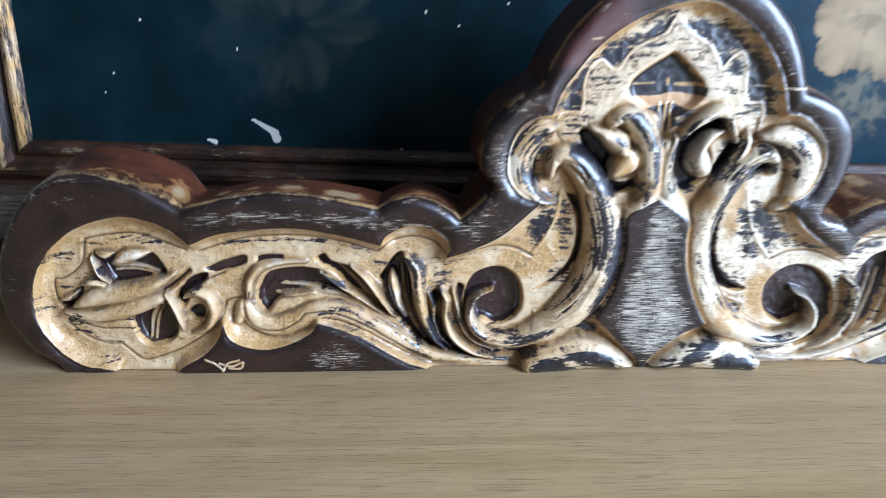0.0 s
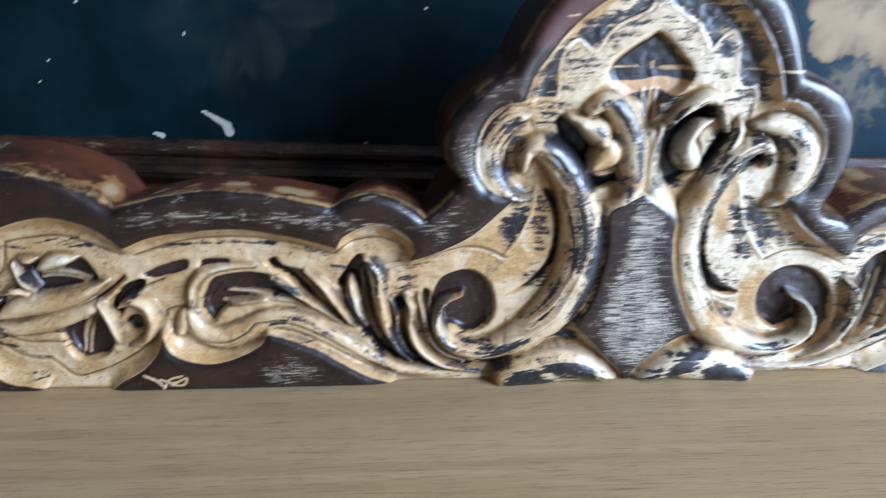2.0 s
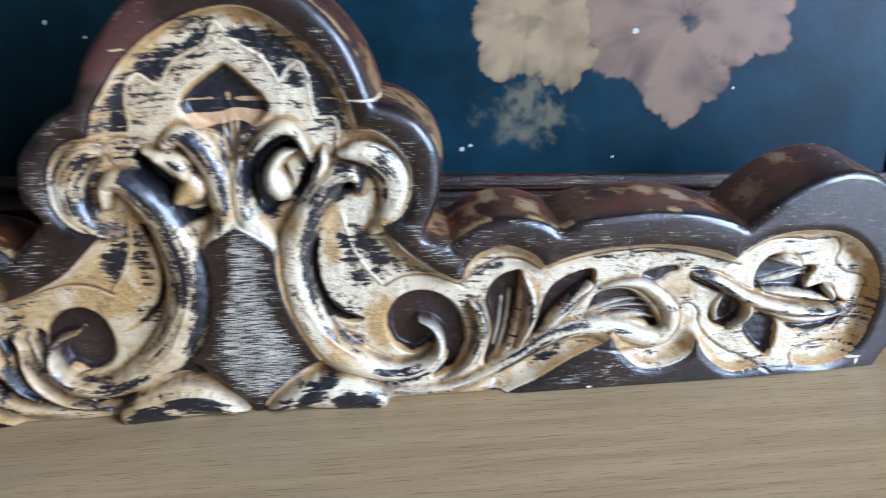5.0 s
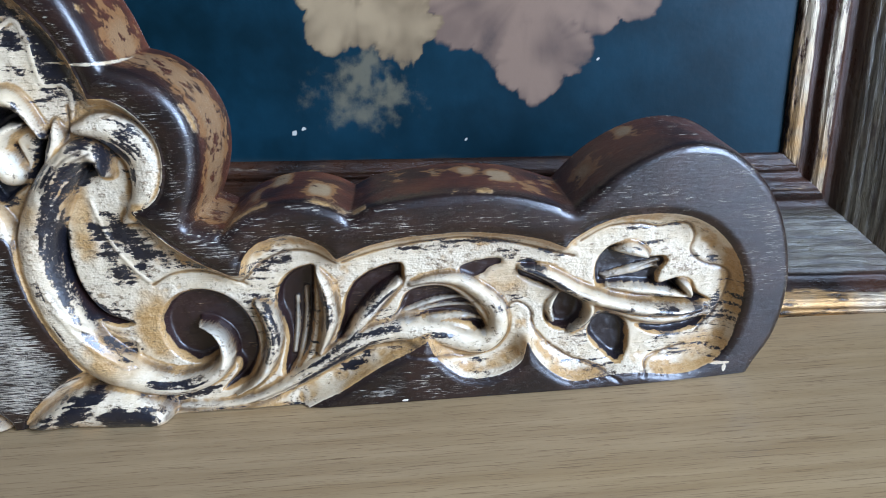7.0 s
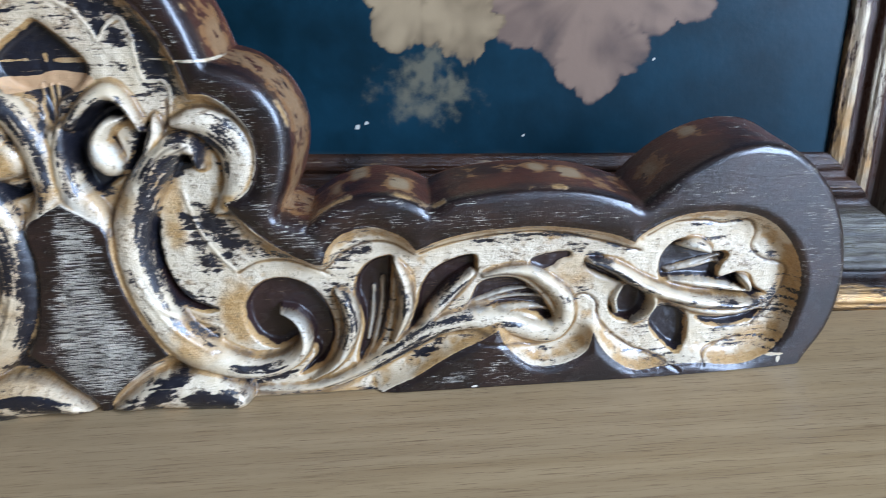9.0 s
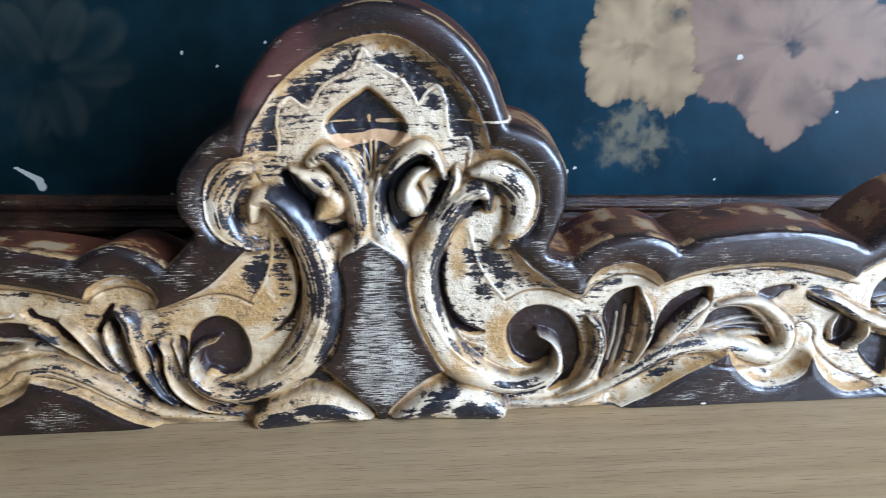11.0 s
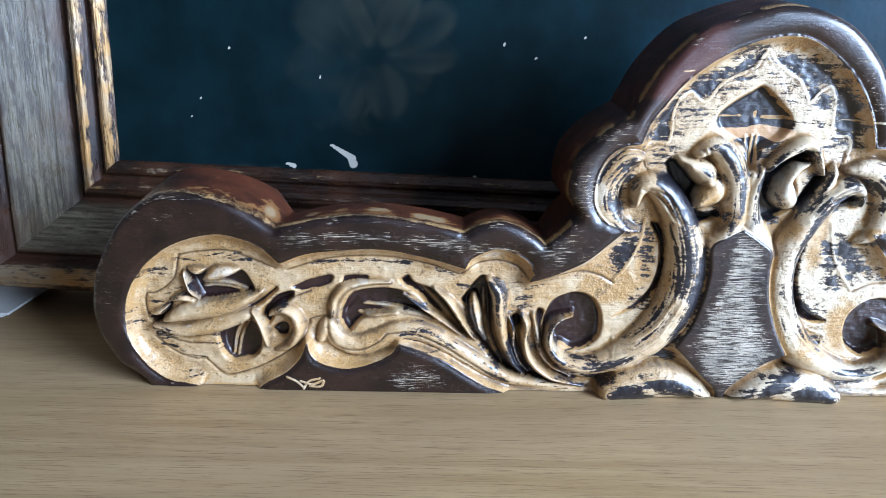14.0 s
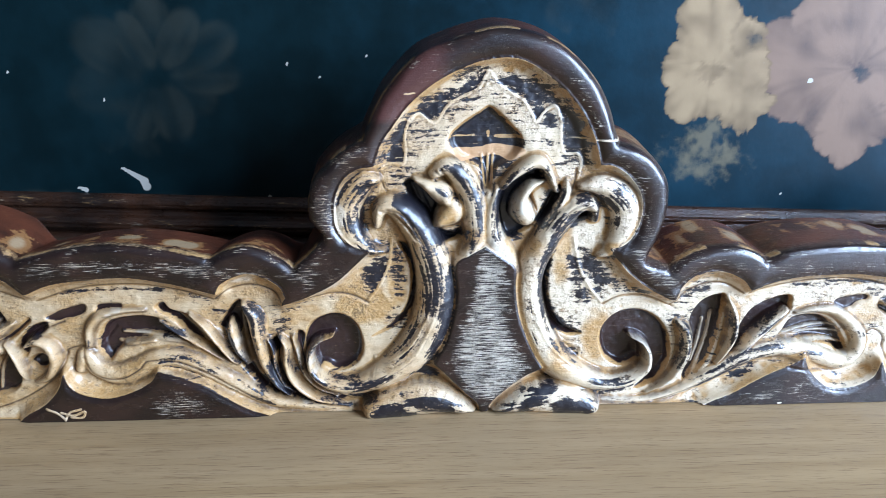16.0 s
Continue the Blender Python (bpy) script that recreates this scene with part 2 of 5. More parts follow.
# ---- the room: table top, walls, window ----
tagged(part("table_top", block(-1.1, 0.98, -0.62, 0.24, -0.028, 0.0, 0.003), OAK), "pale oak-veneered table top with long straight grain", "table", kind="structure")
tagged(part("floor", block(-3.6, 1.04, -2.6, 0.30, -0.80, -0.75), BOARDS), "brown boarded floor", "floor", kind="structure")
tagged(part("ceiling", block(-3.6, 1.04, -2.6, 0.30, 1.65, 1.70), PLASTER), "plain brownish plastered ceiling", "ceiling", kind="structure")
tagged(part("wall_north", block(-3.6, 1.04, 0.30, 0.40, -0.75, 1.65), PLASTER), "plain brownish plastered wall", "wall", kind="structure")
tagged(part("wall_south", block(-3.6, 1.04, -2.7, -2.6, -0.75, 1.65), PLASTER), "plain brownish plastered wall", "wall", kind="structure")
tagged(part("wall_west", block(-3.7, -3.6, -2.7, 0.40, -0.75, 1.65), PLASTER), "plain brownish plastered wall", "wall", kind="structure")
(wy0, wy1), (wz0, wz1) = WINDOW_Y, WINDOW_Z
wall_east = tagged(new("wall_east"), "plain brownish plastered wall with a window opening", "wall", kind="structure")
for y0, y1, z0, z1 in ((-2.7, wy0, -0.75, 1.65), (wy1, 0.40, -0.75, 1.65), (wy0, wy1, -0.75, wz0), (wy0, wy1, wz1, 1.65)):
    part("wall_panel", block(1.04, 1.16, y0, y1, z0, z1), PLASTER, wall_east)
window = tagged(new("window_1"), "white painted window frame in the wall", "window", kind="structure")
for y0, y1, z0, z1 in ((wy0, wy1, wz0, wz0 + 0.04), (wy0, wy1, wz1 - 0.04, wz1), (wy0, wy0 + 0.04, wz0 + 0.04, wz1 - 0.04), (wy1 - 0.04, wy1, wz0 + 0.04, wz1 - 0.04)):
    part("window_frame", block(1.06, 1.12, y0, y1, z0, z1, 0.004), WHITE, window)

# ---- the painting and its frame ----
picture = tagged(new("framed_painting"), "dark blue floral oil painting in a tarnished gilt frame leaning back", "painting")
picture.matrix_world = pose(0.005, 0.108, 0.084, -3.4, 1.9, -2.0)
PW, PH = 0.363, 0.46            # half the opening's width, and its height
# moulding: distance outwards from the opening, height towards the viewer
MOULD = [(-3, 0), (-3, 3), (0, 5), (3, 6.6), (5.5, 5.8), (7.5, 3.4), (10, 3.8), (12.5, 7.6), (15, 9.2), (18, 8.8), (20, 7), (22, 3.6), (25.5, 3.4), (27, 5.5),
         (30, 10), (34, 13), (40, 17.5), (46, 23), (52, 28.6), (54.5, 30.2), (56.5, 27.6), (58.5, 27.9), (61, 34), (64.5, 40), (68, 41.6), (72, 41), (75.5, 38.4), (78, 34), (79, 28), (79, -14)]
# gilt left on the crests, and the broad grey-green hollow, by the same distance
GILT = [(-3, 0.5), (0, 0.8), (2, 1), (5, 0.6), (7, 0), (10, 0), (13, 0.7), (16, 1), (18.5, 0.5), (21, 0), (56, 0), (60, 0.1), (63, 0.8), (68, 1), (74, 0.7), (79, 0.3)]
HOLLOW = [(25, 0), (28, 0.5), (32, 1), (51, 1), (54, 0.4), (56, 0)]
# fine scraped lines run along the whole moulding
reeds = np.arange(-2.0, 78.0, 0.9)
rise = np.interp(reeds, *np.array(MOULD[1:-2]).T) + 0.22 * np.sin(reeds * 2.3 + np.sin(reeds * 0.31) * 2.0) + 0.12 * np.sin(reeds * 5.1)
MOULD = [(-3, 0)] + [(float(u), float(f)) for u, f in zip(reeds, rise)] + [(79, 28), (79, -14)]


def moulding(name, corners, mat, cuts):
    """One mitred length of the frame between two corners of the opening; corners: (x, z, out x, out z)."""
    (ax, az, aox, aoz), (bx, bz, box_, boz) = corners
    verts, gilt, hollow = [], [], []
    for i in range(cuts + 1):
        s = i / cuts
        for k, (u, f) in enumerate(MOULD):
            wob = noise.noise((i * 0.35 + ax * 9, k * 0.6, az * 7)) * (0.5 if 0 < k < len(MOULD) - 1 else 0)
            x = ax + aox * u / 1000 + s * (bx + box_ * u / 1000 - ax - aox * u / 1000)
            z = az + aoz * u / 1000 + s * (bz + boz * u / 1000 - az - aoz * u / 1000)
            verts.append((x, -(f + wob) / 1000, z))
            gilt.append(np.interp(u, *np.array(GILT).T) * (0.35 if name == "frame_rail" and u < 40 else 1))
            hollow.append(np.interp(u, *np.array(HOLLOW).T))
    n = len(MOULD)
    quads = [(i * n + k, i * n + k + 1, (i + 1) * n + k + 1, (i + 1) * n + k) for i in range(cuts) for k in range(n - 1)]
    return grid_mesh(name, np.array(verts), np.array(quads), {"gilt": np.array(gilt), "hollow": np.array(hollow)}, mat, picture)


BL, BR, TL, TR = (-PW, 0, -1, -1), (PW, 0, 1, -1), (-PW, PH, -1, 1), (PW, PH, 1, 1)
moulding("frame_rail", (BL, BR), GILT_X, 120)
moulding("frame_rail", (TR, TL), GILT_X, 60)
moulding("frame_stile", (TL, BL), GILT_Z, 90)
moulding("frame_stile", (BR, TR), GILT_Z, 90)
part("backing_board", block(-PW - 0.06, PW + 0.06, 0.006, 0.012, -0.06, PH + 0.06), BOARDS, picture)


def blossoms():
    """The painted flowers as fields of pigment on the canvas."""
    s = 0.0013
    xs, zs = np.arange(-PW - 0.002, PW + 0.002, s), np.arange(-0.002, PH, s)
    x, z = np.meshgrid(xs, zs)
    flat_z = z
    z = z - 0.033 * x
    r = np.random.RandomState(8)

    def soft(size, seed):
        q = np.random.RandomState(seed)
        v = q.rand(int((PH + 0.1) / size) + 3, int((2 * PW + 0.1) / size) + 3)
        fx, fz = (x + PW + 0.004) / size, (flat_z + 0.004) / size
        ix, iz = fx.astype(int), fz.astype(int)
        ux, uz = fx - ix, fz - iz
        return (v[iz, ix] * (1 - ux) + v[iz, ix + 1] * ux) * (1 - uz) + (v[iz + 1, ix] * (1 - ux) + v[iz + 1, ix + 1] * ux) * uz

    def comb(u, v, seed):
        q = np.random.RandomState(seed).rand(64, 64)
        iu, iv = np.floor(u).astype(int), np.floor(v).astype(int)
        fu, fv = u - iu, v - iv
        g = lambda a, b: q[(iu + a) % 64, (iv + b) % 64]
        return (g(0, 0) * (1 - fu) + g(1, 0) * fu) * (1 - fv) + (g(0, 1) * (1 - fu) + g(1, 1) * fu) * fv

    rag = (soft(0.006, 1) + 0.6 * soft(0.0025, 2)) / 1.6 - 0.5

    def flower(cx, cz, radius, petals, depth, phase, squash=1.0, hole=0.0):
        dx, dz = x - cx, (z - cz) / squash
        a, d = np.arctan2(dz, dx), np.hypot(dx, dz)
        edge = radius * (1 - depth + depth * np.abs(np.cos(petals * (a + phase) / 2)) ** 0.6)
        edge = edge * (1 + 0.10 * np.sin(3 * a + phase * 5)) + 0.006 * rag
        brush = comb(a * (6 + 60 * radius), d / 0.03, int(1000 * cx + 999))
        edge = edge * (0.97 + 0.06 * brush) + 0.0018 * (comb(a * (20 + 160 * radius), d * 0, int(500 * cz + 77)) - 0.5)
        rim = np.clip(2.2 * d / np.maximum(edge, 1e-4) - 1.1, 0, 1)
        f = np.clip((edge - d) / 0.0035 + 0.5, 0, 1) * (1 - rim * (0.42 - 0.5 * brush)) * (0.80 + 0.28 * soft(0.009, int(99 * cx + 200)))
        return f * np.clip((d - hole) / 0.004, 0, 1) if hole else f

    cream = flower(0.143, 0.088, 0.034, 7, 0.18, 0.4, 1.15)
    cream = np.maximum(cream, 0.9 * flower(0.165, 0.062, 0.018, 5, 0.2, 0.1))
    cream -= 0.28 * flower(0.142, 0.080, 0.008, 5, 0.2, 0.0) + 0.25 * flower(0.160, 0.100, 0.010, 4, 0.3, 0.3)
    mauve = np.maximum(flower(0.212, 0.085, 0.047, 9, 0.20, 0.9, 1.0), flower(0.232, 0.048, 0.026, 5, 0.25, 0.2, 0.95))
    mauve = np.maximum(mauve, flower(0.258, 0.085, 0.034, 7, 0.25, 0.6))
    mauve = np.maximum(mauve, flower(0.225, 0.125, 0.045, 8, 0.2, 0.3))
    mauve = np.clip(mauve - 0.5 * flower(0.233, 0.078, 0.006, 4, 0.3, 0.2) - 0.7 * flower(0.253, 0.118, 0.007, 3, 0.3, 0.2), 0, 1)
    ma, md = np.arctan2(z - 0.082, x - 0.228), np.hypot(x - 0.228, z - 0.082)
    mauve *= 0.66 + 0.24 * comb(ma * 5 + 20, md / 0.018, 61) + 0.12 * comb(ma * 16 + 60, md / 0.014, 62) + 0.45 * (soft(0.012, 5) - 0.4)
    ca, cd = np.arctan2(z - 0.086, x - 0.144), np.hypot(x - 0.144, z - 0.086)
    cream *= 0.58 + 0.2 * comb(ca * 4 + 20, cd / 0.009, 63) + 0.3 * soft(0.011, 66) + 0.16 * soft(0.004, 64)
    # a faint, half-vanished blossom of long petals
    dx, dz = x + 0.192, z - 0.082
    ga, gd = np.arctan2(dz, dx), np.hypot(dx, dz)
    ghost = np.zeros_like(x)
    for ang, ln, wide, k in ((95, 0.050, 0.016, 0.55), (60, 0.045, 0.015, 0.8), (30, 0.055, 0.017, 0.6), (0, 0.052, 0.014, 0.5), (-30, 0.040, 0.016, 0.4),
                             (-75, 0.042, 0.017, 0.5), (-115, 0.046, 0.014, 0.45), (150, 0.060, 0.020, 0.4), (190, 0.060, 0.020, 0.3), (122, 0.044, 0.013, 0.6)):
        c, q = math.cos(radians(ang)), math.sin(radians(ang))
        u, v = (dx * c + dz * q) / ln, (dz * c - dx * q) / wide
        body = np.clip((1 - (2 * u - 1.1) ** 2 - v ** 2) / 0.5, 0, 1) * (u > 0)
        streaks = 0.35 + 0.65 * comb(v * 4 + 20, u * 1.5 + ang, 30)
        ghost = np.maximum(ghost, k * body * streaks * (0.55 + 0.45 * np.clip(u, 0, 1)))
    ghost *= 0.5 + 0.8 * soft(0.014, 6)
    ghost = np.maximum(ghost, 0.30 * flower(-0.215, 0.060, 0.030, 5, 0.5, 1.0) * soft(0.01, 8))
    ghost = np.maximum(ghost, 0.35 * flower(0.060, 0.135, 0.035, 6, 0.4, 1.0) * soft(0.01, 3))
    ghost = np.maximum(ghost, 0.8 * np.exp(-(flat_z / 0.0035) ** 2) * np.clip(2 * soft(0.01, 65) - 0.6, 0, 1))   # dust on the lower edge
    # dry brush strokes below the pale blossom, and a stalk
    dx, dz = x - 0.150, z - 0.055
    sa, sd = np.arctan2(dz, dx), np.hypot(dx, dz)
    fan = np.clip(1.25 - np.abs(sa + 1.75) / 1.1, 0, 1) * np.clip((0.054 + 0.02 * comb(sa * 9, sd * 0, 31) - sd) / 0.022, 0, 1)
    puff = 0.45 * soft(0.010, 9) + 0.35 * soft(0.004, 10) + 0.2 * comb(sa * 9 + 30, sd / 0.02, 32)
    stalk = np.clip(fan * (2.6 * puff - 0.55) * np.clip(1.35 - sd / 0.055, 0.25, 1), 0, 1)
    fleck = np.zeros_like(x)

    def dab(x0, z0, x1, z1, w):
        d = np.array((x1 - x0, z1 - z0))
        u = np.clip(((x - x0) * d[0] + (z - z0) * d[1]) / (d @ d), 0, 1)
        q = np.hypot(x - x0 - u * d[0], z - z0 - u * d[1])
        np.maximum(fleck, np.clip(1.3 - q / (w * (0.5 + u)), 0, 1), out=fleck)

    dab(-0.2205, 0.0265, -0.2065, 0.0180, 0.0017)
    dab(-0.2090, 0.0185, -0.2060, 0.0145, 0.0022)
    dab(-0.2500, 0.0145, -0.2445, 0.0125, 0.0012)
    for px, pz, w in ((-0.067, 0.092, 0.0009), (-0.095, 0.080, 0.0008), (-0.129, 0.006, 0.0015), (-0.228, 0.068, 0.0008), (0.107, 0.013, 0.0011),
                      (0.112, 0.015, 0.0008), (-0.285, 0.085, 0.0009), (-0.115, 0.088, 0.001), (0.202, 0.0745, 0.0015), (-0.05, 0.045, 0.001)):
        dab(px, pz, px + 0.0006, pz + 0.0004, w)
    for i in range(18):
        px, pz = r.uniform(-0.33, 0.33), r.uniform(0.002, 0.12)
        dab(px, pz, px + 0.0004, pz, r.uniform(0.0003, 0.0006))
    verts = np.stack([x, np.full_like(x, -0.001), flat_z], -1).reshape(-1, 3)
    i = np.arange(x.size).reshape(x.shape)
    quads = np.stack([i[:-1, :-1], i[:-1, 1:], i[1:, 1:], i[1:, :-1]], -1).reshape(-1, 4)
    fields = {"cream": cream, "mauve": mauve, "ghost": ghost, "fleck": fleck, "stalk": stalk}
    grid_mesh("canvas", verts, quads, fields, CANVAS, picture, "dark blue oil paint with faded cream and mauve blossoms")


blossoms()


# ---- the carved pediment: a relief cut into one board, worked out on a fine grid in millimetres ----
STEP = 0.4
GX = np.arange(-338, 342, STEP)
GZ = np.arange(0, 206, STEP)
NX, NZ = len(GX), len(GZ)
REACH = 14.0


def smooth(points, closed=False, fine=6):
    """A smooth curve through the points (x, z and, where given, a half width)."""
    p = np.array(points, float)
    if closed:
        q = np.vstack([p[-1], p, p[0], p[1]])
    else:
        q = np.vstack([2 * p[0] - p[1], p, 2 * p[-1] - p[-2]])
    u = np.linspace(0, 1, fine, endpoint=False)[:, None]
    rows = []
    for a, b, c, d in zip(q[:-3], q[1:-2], q[2:-1], q[3:]):
        rows.append(b + 0.5 * u * (c - a + u * (2 * a - 5 * b + 4 * c - d + u * (3 * (b - c) + d - a))))
    if not closed:
        rows.append(p[-1:])
    return np.vstack(rows)


def window(lo, hi, pad):
    i0, i1 = np.searchsorted(GX, [lo[0] - pad, hi[0] + pad])
    j0, j1 = np.searchsorted(GZ, [lo[1] - pad, hi[1] + pad])
    return slice(j0, j1), slice(i0, i1)


def along(curve, pad):
    """For the grid near a curve: the window, the distance to it, the half width there, how far along it (0 to 1) and on which side."""
    w = window(curve[:, :2].min(0), curve[:, :2].max(0), pad)
    x, z = np.meshgrid(GX[w[1]], GZ[w[0]])
    best = np.full(x.shape, 1e9)
    width, run, hand = np.zeros(x.shape), np.zeros(x.shape), np.zeros(x.shape)
    n = len(curve) - 1
    for i in range(n):
        a, b = curve[i], curve[i + 1]
        d = b[:2] - a[:2]
        u = np.clip(((x - a[0]) * d[0] + (z - a[1]) * d[1]) / max(d @ d, 1e-9), 0, 1)
        r = np.hypot(x - a[0] - u * d[0], z - a[1] - u * d[1])
        if curve.shape[1] > 2:
            half = a[2] + u * (b[2] - a[2])
            near = r / np.maximum(half, 0.3) < best
            best[near], width[near] = (r / np.maximum(half, 0.3))[near], half[near]
        else:
            near = r < best
            best[near] = r[near]
        run[near] = ((i + u) / n)[near]
        hand[near] = np.sign(d[0] * (z - a[1]) - d[1] * (x - a[0]))[near]
    return w, best, width, run, hand


def inside(loop):
    """Which points of the grid lie inside a closed loop."""
    a, b = loop, np.roll(loop, -1, 0)
    mask = np.zeros((NZ, NX), bool)
    for j, z in enumerate(GZ):
        z = z + 1e-4
        cut = (a[:, 1] > z) != (b[:, 1] > z)
        if cut.any():
            xs = np.sort(a[cut, 0] + (z - a[cut, 1]) / (b[cut, 1] - a[cut, 1]) * (b[cut, 0] - a[cut, 0]))
            mask[j] = np.searchsorted(xs, GX) % 2 == 1
    return mask


def edge_distance(loop, reach=REACH):
    """The distance of every grid point to a closed loop, as far as reach."""
    out = np.full((NZ, NX), reach)
    ends = np.roll(loop, -1, 0)
    for a, b in zip(loop, ends):
        if np.hypot(*(b - a)) < 1e-6:
            continue
        w = window(np.minimum(a, b), np.maximum(a, b), reach)
        x, z = np.meshgrid(GX[w[1]], GZ[w[0]])
        d = b - a
        u = np.clip(((x - a[0]) * d[0] + (z - a[1]) * d[1]) / (d @ d), 0, 1)
        out[w] = np.minimum(out[w], np.hypot(x - a[0] - u * d[0], z - a[1] - u * d[1]))
    return out


def ease(v):
    v = np.clip(v, 0, 1)
    return v * v * (3 - 2 * v)


def loop_of(pieces):
    return np.vstack([smooth(p)[:-1] for p in pieces])


def cloud(size, seed):
    """Soft random unevenness over the grid, features about size millimetres wide."""
    r = np.random.RandomState(seed)
    nx, nz = int(NX * STEP / size) + 3, int(NZ * STEP / size) + 3
    v = r.rand(nz, nx)
    fx, fz = np.arange(NX) * STEP / size, np.arange(NZ) * STEP / size
    ix, iz = fx.astype(int), fz.astype(int)
    ux, uz = ease(fx - ix)[None, :], ease(fz - iz)[:, None]
    g = lambda dz, dx: v[np.ix_(iz + dz, ix + dx)]
    return (g(0, 0) * (1 - ux) + g(0, 1) * ux) * (1 - uz) + (g(1, 0) * (1 - ux) + g(1, 1) * ux) * uz


OUTLINE, RECESS, PANEL = [], [], []
OWNERS = ["board"]
H = np.zeros((NZ, NX))
CREAM = np.zeros((NZ, NX))    # cream paint on the carving
OWNER = np.zeros((NZ, NX), int)


def region(loop, pad):
    """The grid round a closed loop: the window and how deep each point lies inside it (negative outside)."""
    w = window(loop.min(0), loop.max(0), pad)
    x, z = np.meshgrid(GX[w[1]], GZ[w[0]])
    best, odd = np.full(x.shape, 1e9), np.zeros(x.shape, bool)
    for a, b in zip(loop, np.roll(loop, -1, 0)):
        d = b - a
        if d @ d < 1e-9:
            continue
        u = np.clip(((x - a[0]) * d[0] + (z - a[1]) * d[1]) / (d @ d), 0, 1)
        best = np.minimum(best, np.hypot(x - a[0] - u * d[0], z - a[1] - u * d[1]))
        if d[1]:
            odd ^= ((a[1] > z) != (b[1] > z)) & (x < a[0] + (z - a[1]) / d[1] * d[0])
    return w, np.where(odd, best, -best)


def pocket(depth, points):
    """A hollow with sloping ochre walls and bare dark wood at its bottom."""
    w, d = region(smooth(points, True), 2)
    d = np.clip(d, 0, None)
    wide = min(2.6, 0.7 + 0.6 * depth)
    H[w] -= depth * ease(0.12 + 0.88 * d / wide) * (d > 0)
    bare = ease((d - 0.22 * wide + 1.2 * (RAG[w] - 0.5)) / 0.9) * (d > 0)
    CREAM[w] *= 1 - bare
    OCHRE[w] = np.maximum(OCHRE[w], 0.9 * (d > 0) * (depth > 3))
    SCRATCH[w] = np.maximum(SCRATCH[w] * (1 - bare), 0.4 * bare * ease(2 * RAG[w] - 0.5))
    POCKET[w] = np.maximum(POCKET[w], bare)


def rub(field, amount, points, soft=2.0):
    """A drawn patch of wear or pigment with a soft, uneven edge."""
    w, d = region(smooth(points, True), 2 * soft + 2)
    field[w] = np.maximum(field[w], amount * ease(d / (4 * soft) + 0.5 + 0.5 * (RAG[w] - 0.5)))


def lattice(u, v, seed):
    """Soft random values over two running coordinates."""
    q = np.random.RandomState(seed).rand(256, 256)
    iu, iv = np.floor(u).astype(int), np.floor(v).astype(int)
    fu, fv = ease(u - iu), ease(v - iv)
    g = lambda a, b: q[(iu + a) % 256, (iv + b) % 256]
    return (g(0, 0) * (1 - fu) + g(1, 0) * fu) * (1 - fv) + (g(0, 1) * (1 - fu) + g(1, 1) * fu) * fv


def strokes(run, cross, seed):
    """Bristle marks: long along the stroke, fine across it."""
    return 0.4 * lattice(run / 18, cross / 1.7, seed) + 0.35 * lattice(run / 10, cross / 0.9, seed + 50) + 0.25 * lattice(run / 6, cross / 0.55, seed + 90) - 0.5


def ridge(name, height, base, points):
    """A rounded strand that swells and tapers along its length."""
    curve = smooth(points)
    curve[:, 2] = np.maximum(curve[:, 2], 0.8)
    w, r, half, run, hand = along(curve, curve[:, 2].max() + 1)
    top = base + 1.25 * height * np.minimum(1, 0.35 + half / 5) * np.clip(1 - r ** 2, 0, 1) ** (0.62 if half.max() > 3 else 0.85)
    if name == "rib":
        top = H[w] + 1.7 * np.clip(1 - (r / 1.15) ** 2, 0, 1)
    hit = (r < (1.15 if name == "rib" else 1)) & (top > H[w]) & (OUT[w] < 0)
    H[w] = np.where(hit, top, H[w])
    CREAM[w] = np.where(hit, 0.85, CREAM[w])
    POCKET[w] = np.where(hit, 0, POCKET[w])
    WORN[w] = np.where(hit, 0.1, WORN[w])
    OCHRE[w] = np.where(hit, 0.0, OCHRE[w])
    long = np.hypot(*np.diff(curve[:, :2], axis=0).T).sum()
    cross = r * hand * half + 40
    STREAK[w] = np.where(hit, strokes(run * long, cross, len(OWNERS)), STREAK[w])
    # dark line in the strand's crease: grime, with the crevice's shade put into it
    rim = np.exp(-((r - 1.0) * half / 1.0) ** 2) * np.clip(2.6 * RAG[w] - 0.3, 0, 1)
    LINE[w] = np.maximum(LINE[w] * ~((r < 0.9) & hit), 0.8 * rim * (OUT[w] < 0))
    OWNERS.append(name)
    OWNER[w] = np.where(hit, len(OWNERS) - 1, OWNER[w])


def groove(points, depth=0.9, wide=0.55):
    curve = smooth(points)
    w, r, *_ = along(curve, 3)
    H[w] -= 0.85 * depth * np.exp(-(r / wide) ** 2) - 0.1 * np.exp(-((r - 1.5) / 0.7) ** 2)
    LINE[w] = np.maximum(LINE[w], np.exp(-(r / 0.5) ** 2) * np.clip(2.4 * RAG[w] + 0.1, 0.4, 1))


def seam(points):
    """A fine raised line of cream paint."""
    curve = smooth(points)
    w, r, *_ = along(curve, 3)
    line = np.exp(-(r / 0.5) ** 2)
    H[w] += 0.7 * line
    CREAM[w] = np.maximum(CREAM[w], 1.3 * line)
    WORN[w] *= 1 - ease(1.6 * line)
    LINE[w] = np.maximum(LINE[w], 0.7 * np.exp(-((r - 1.3) / 0.4) ** 2) * RAG[w])


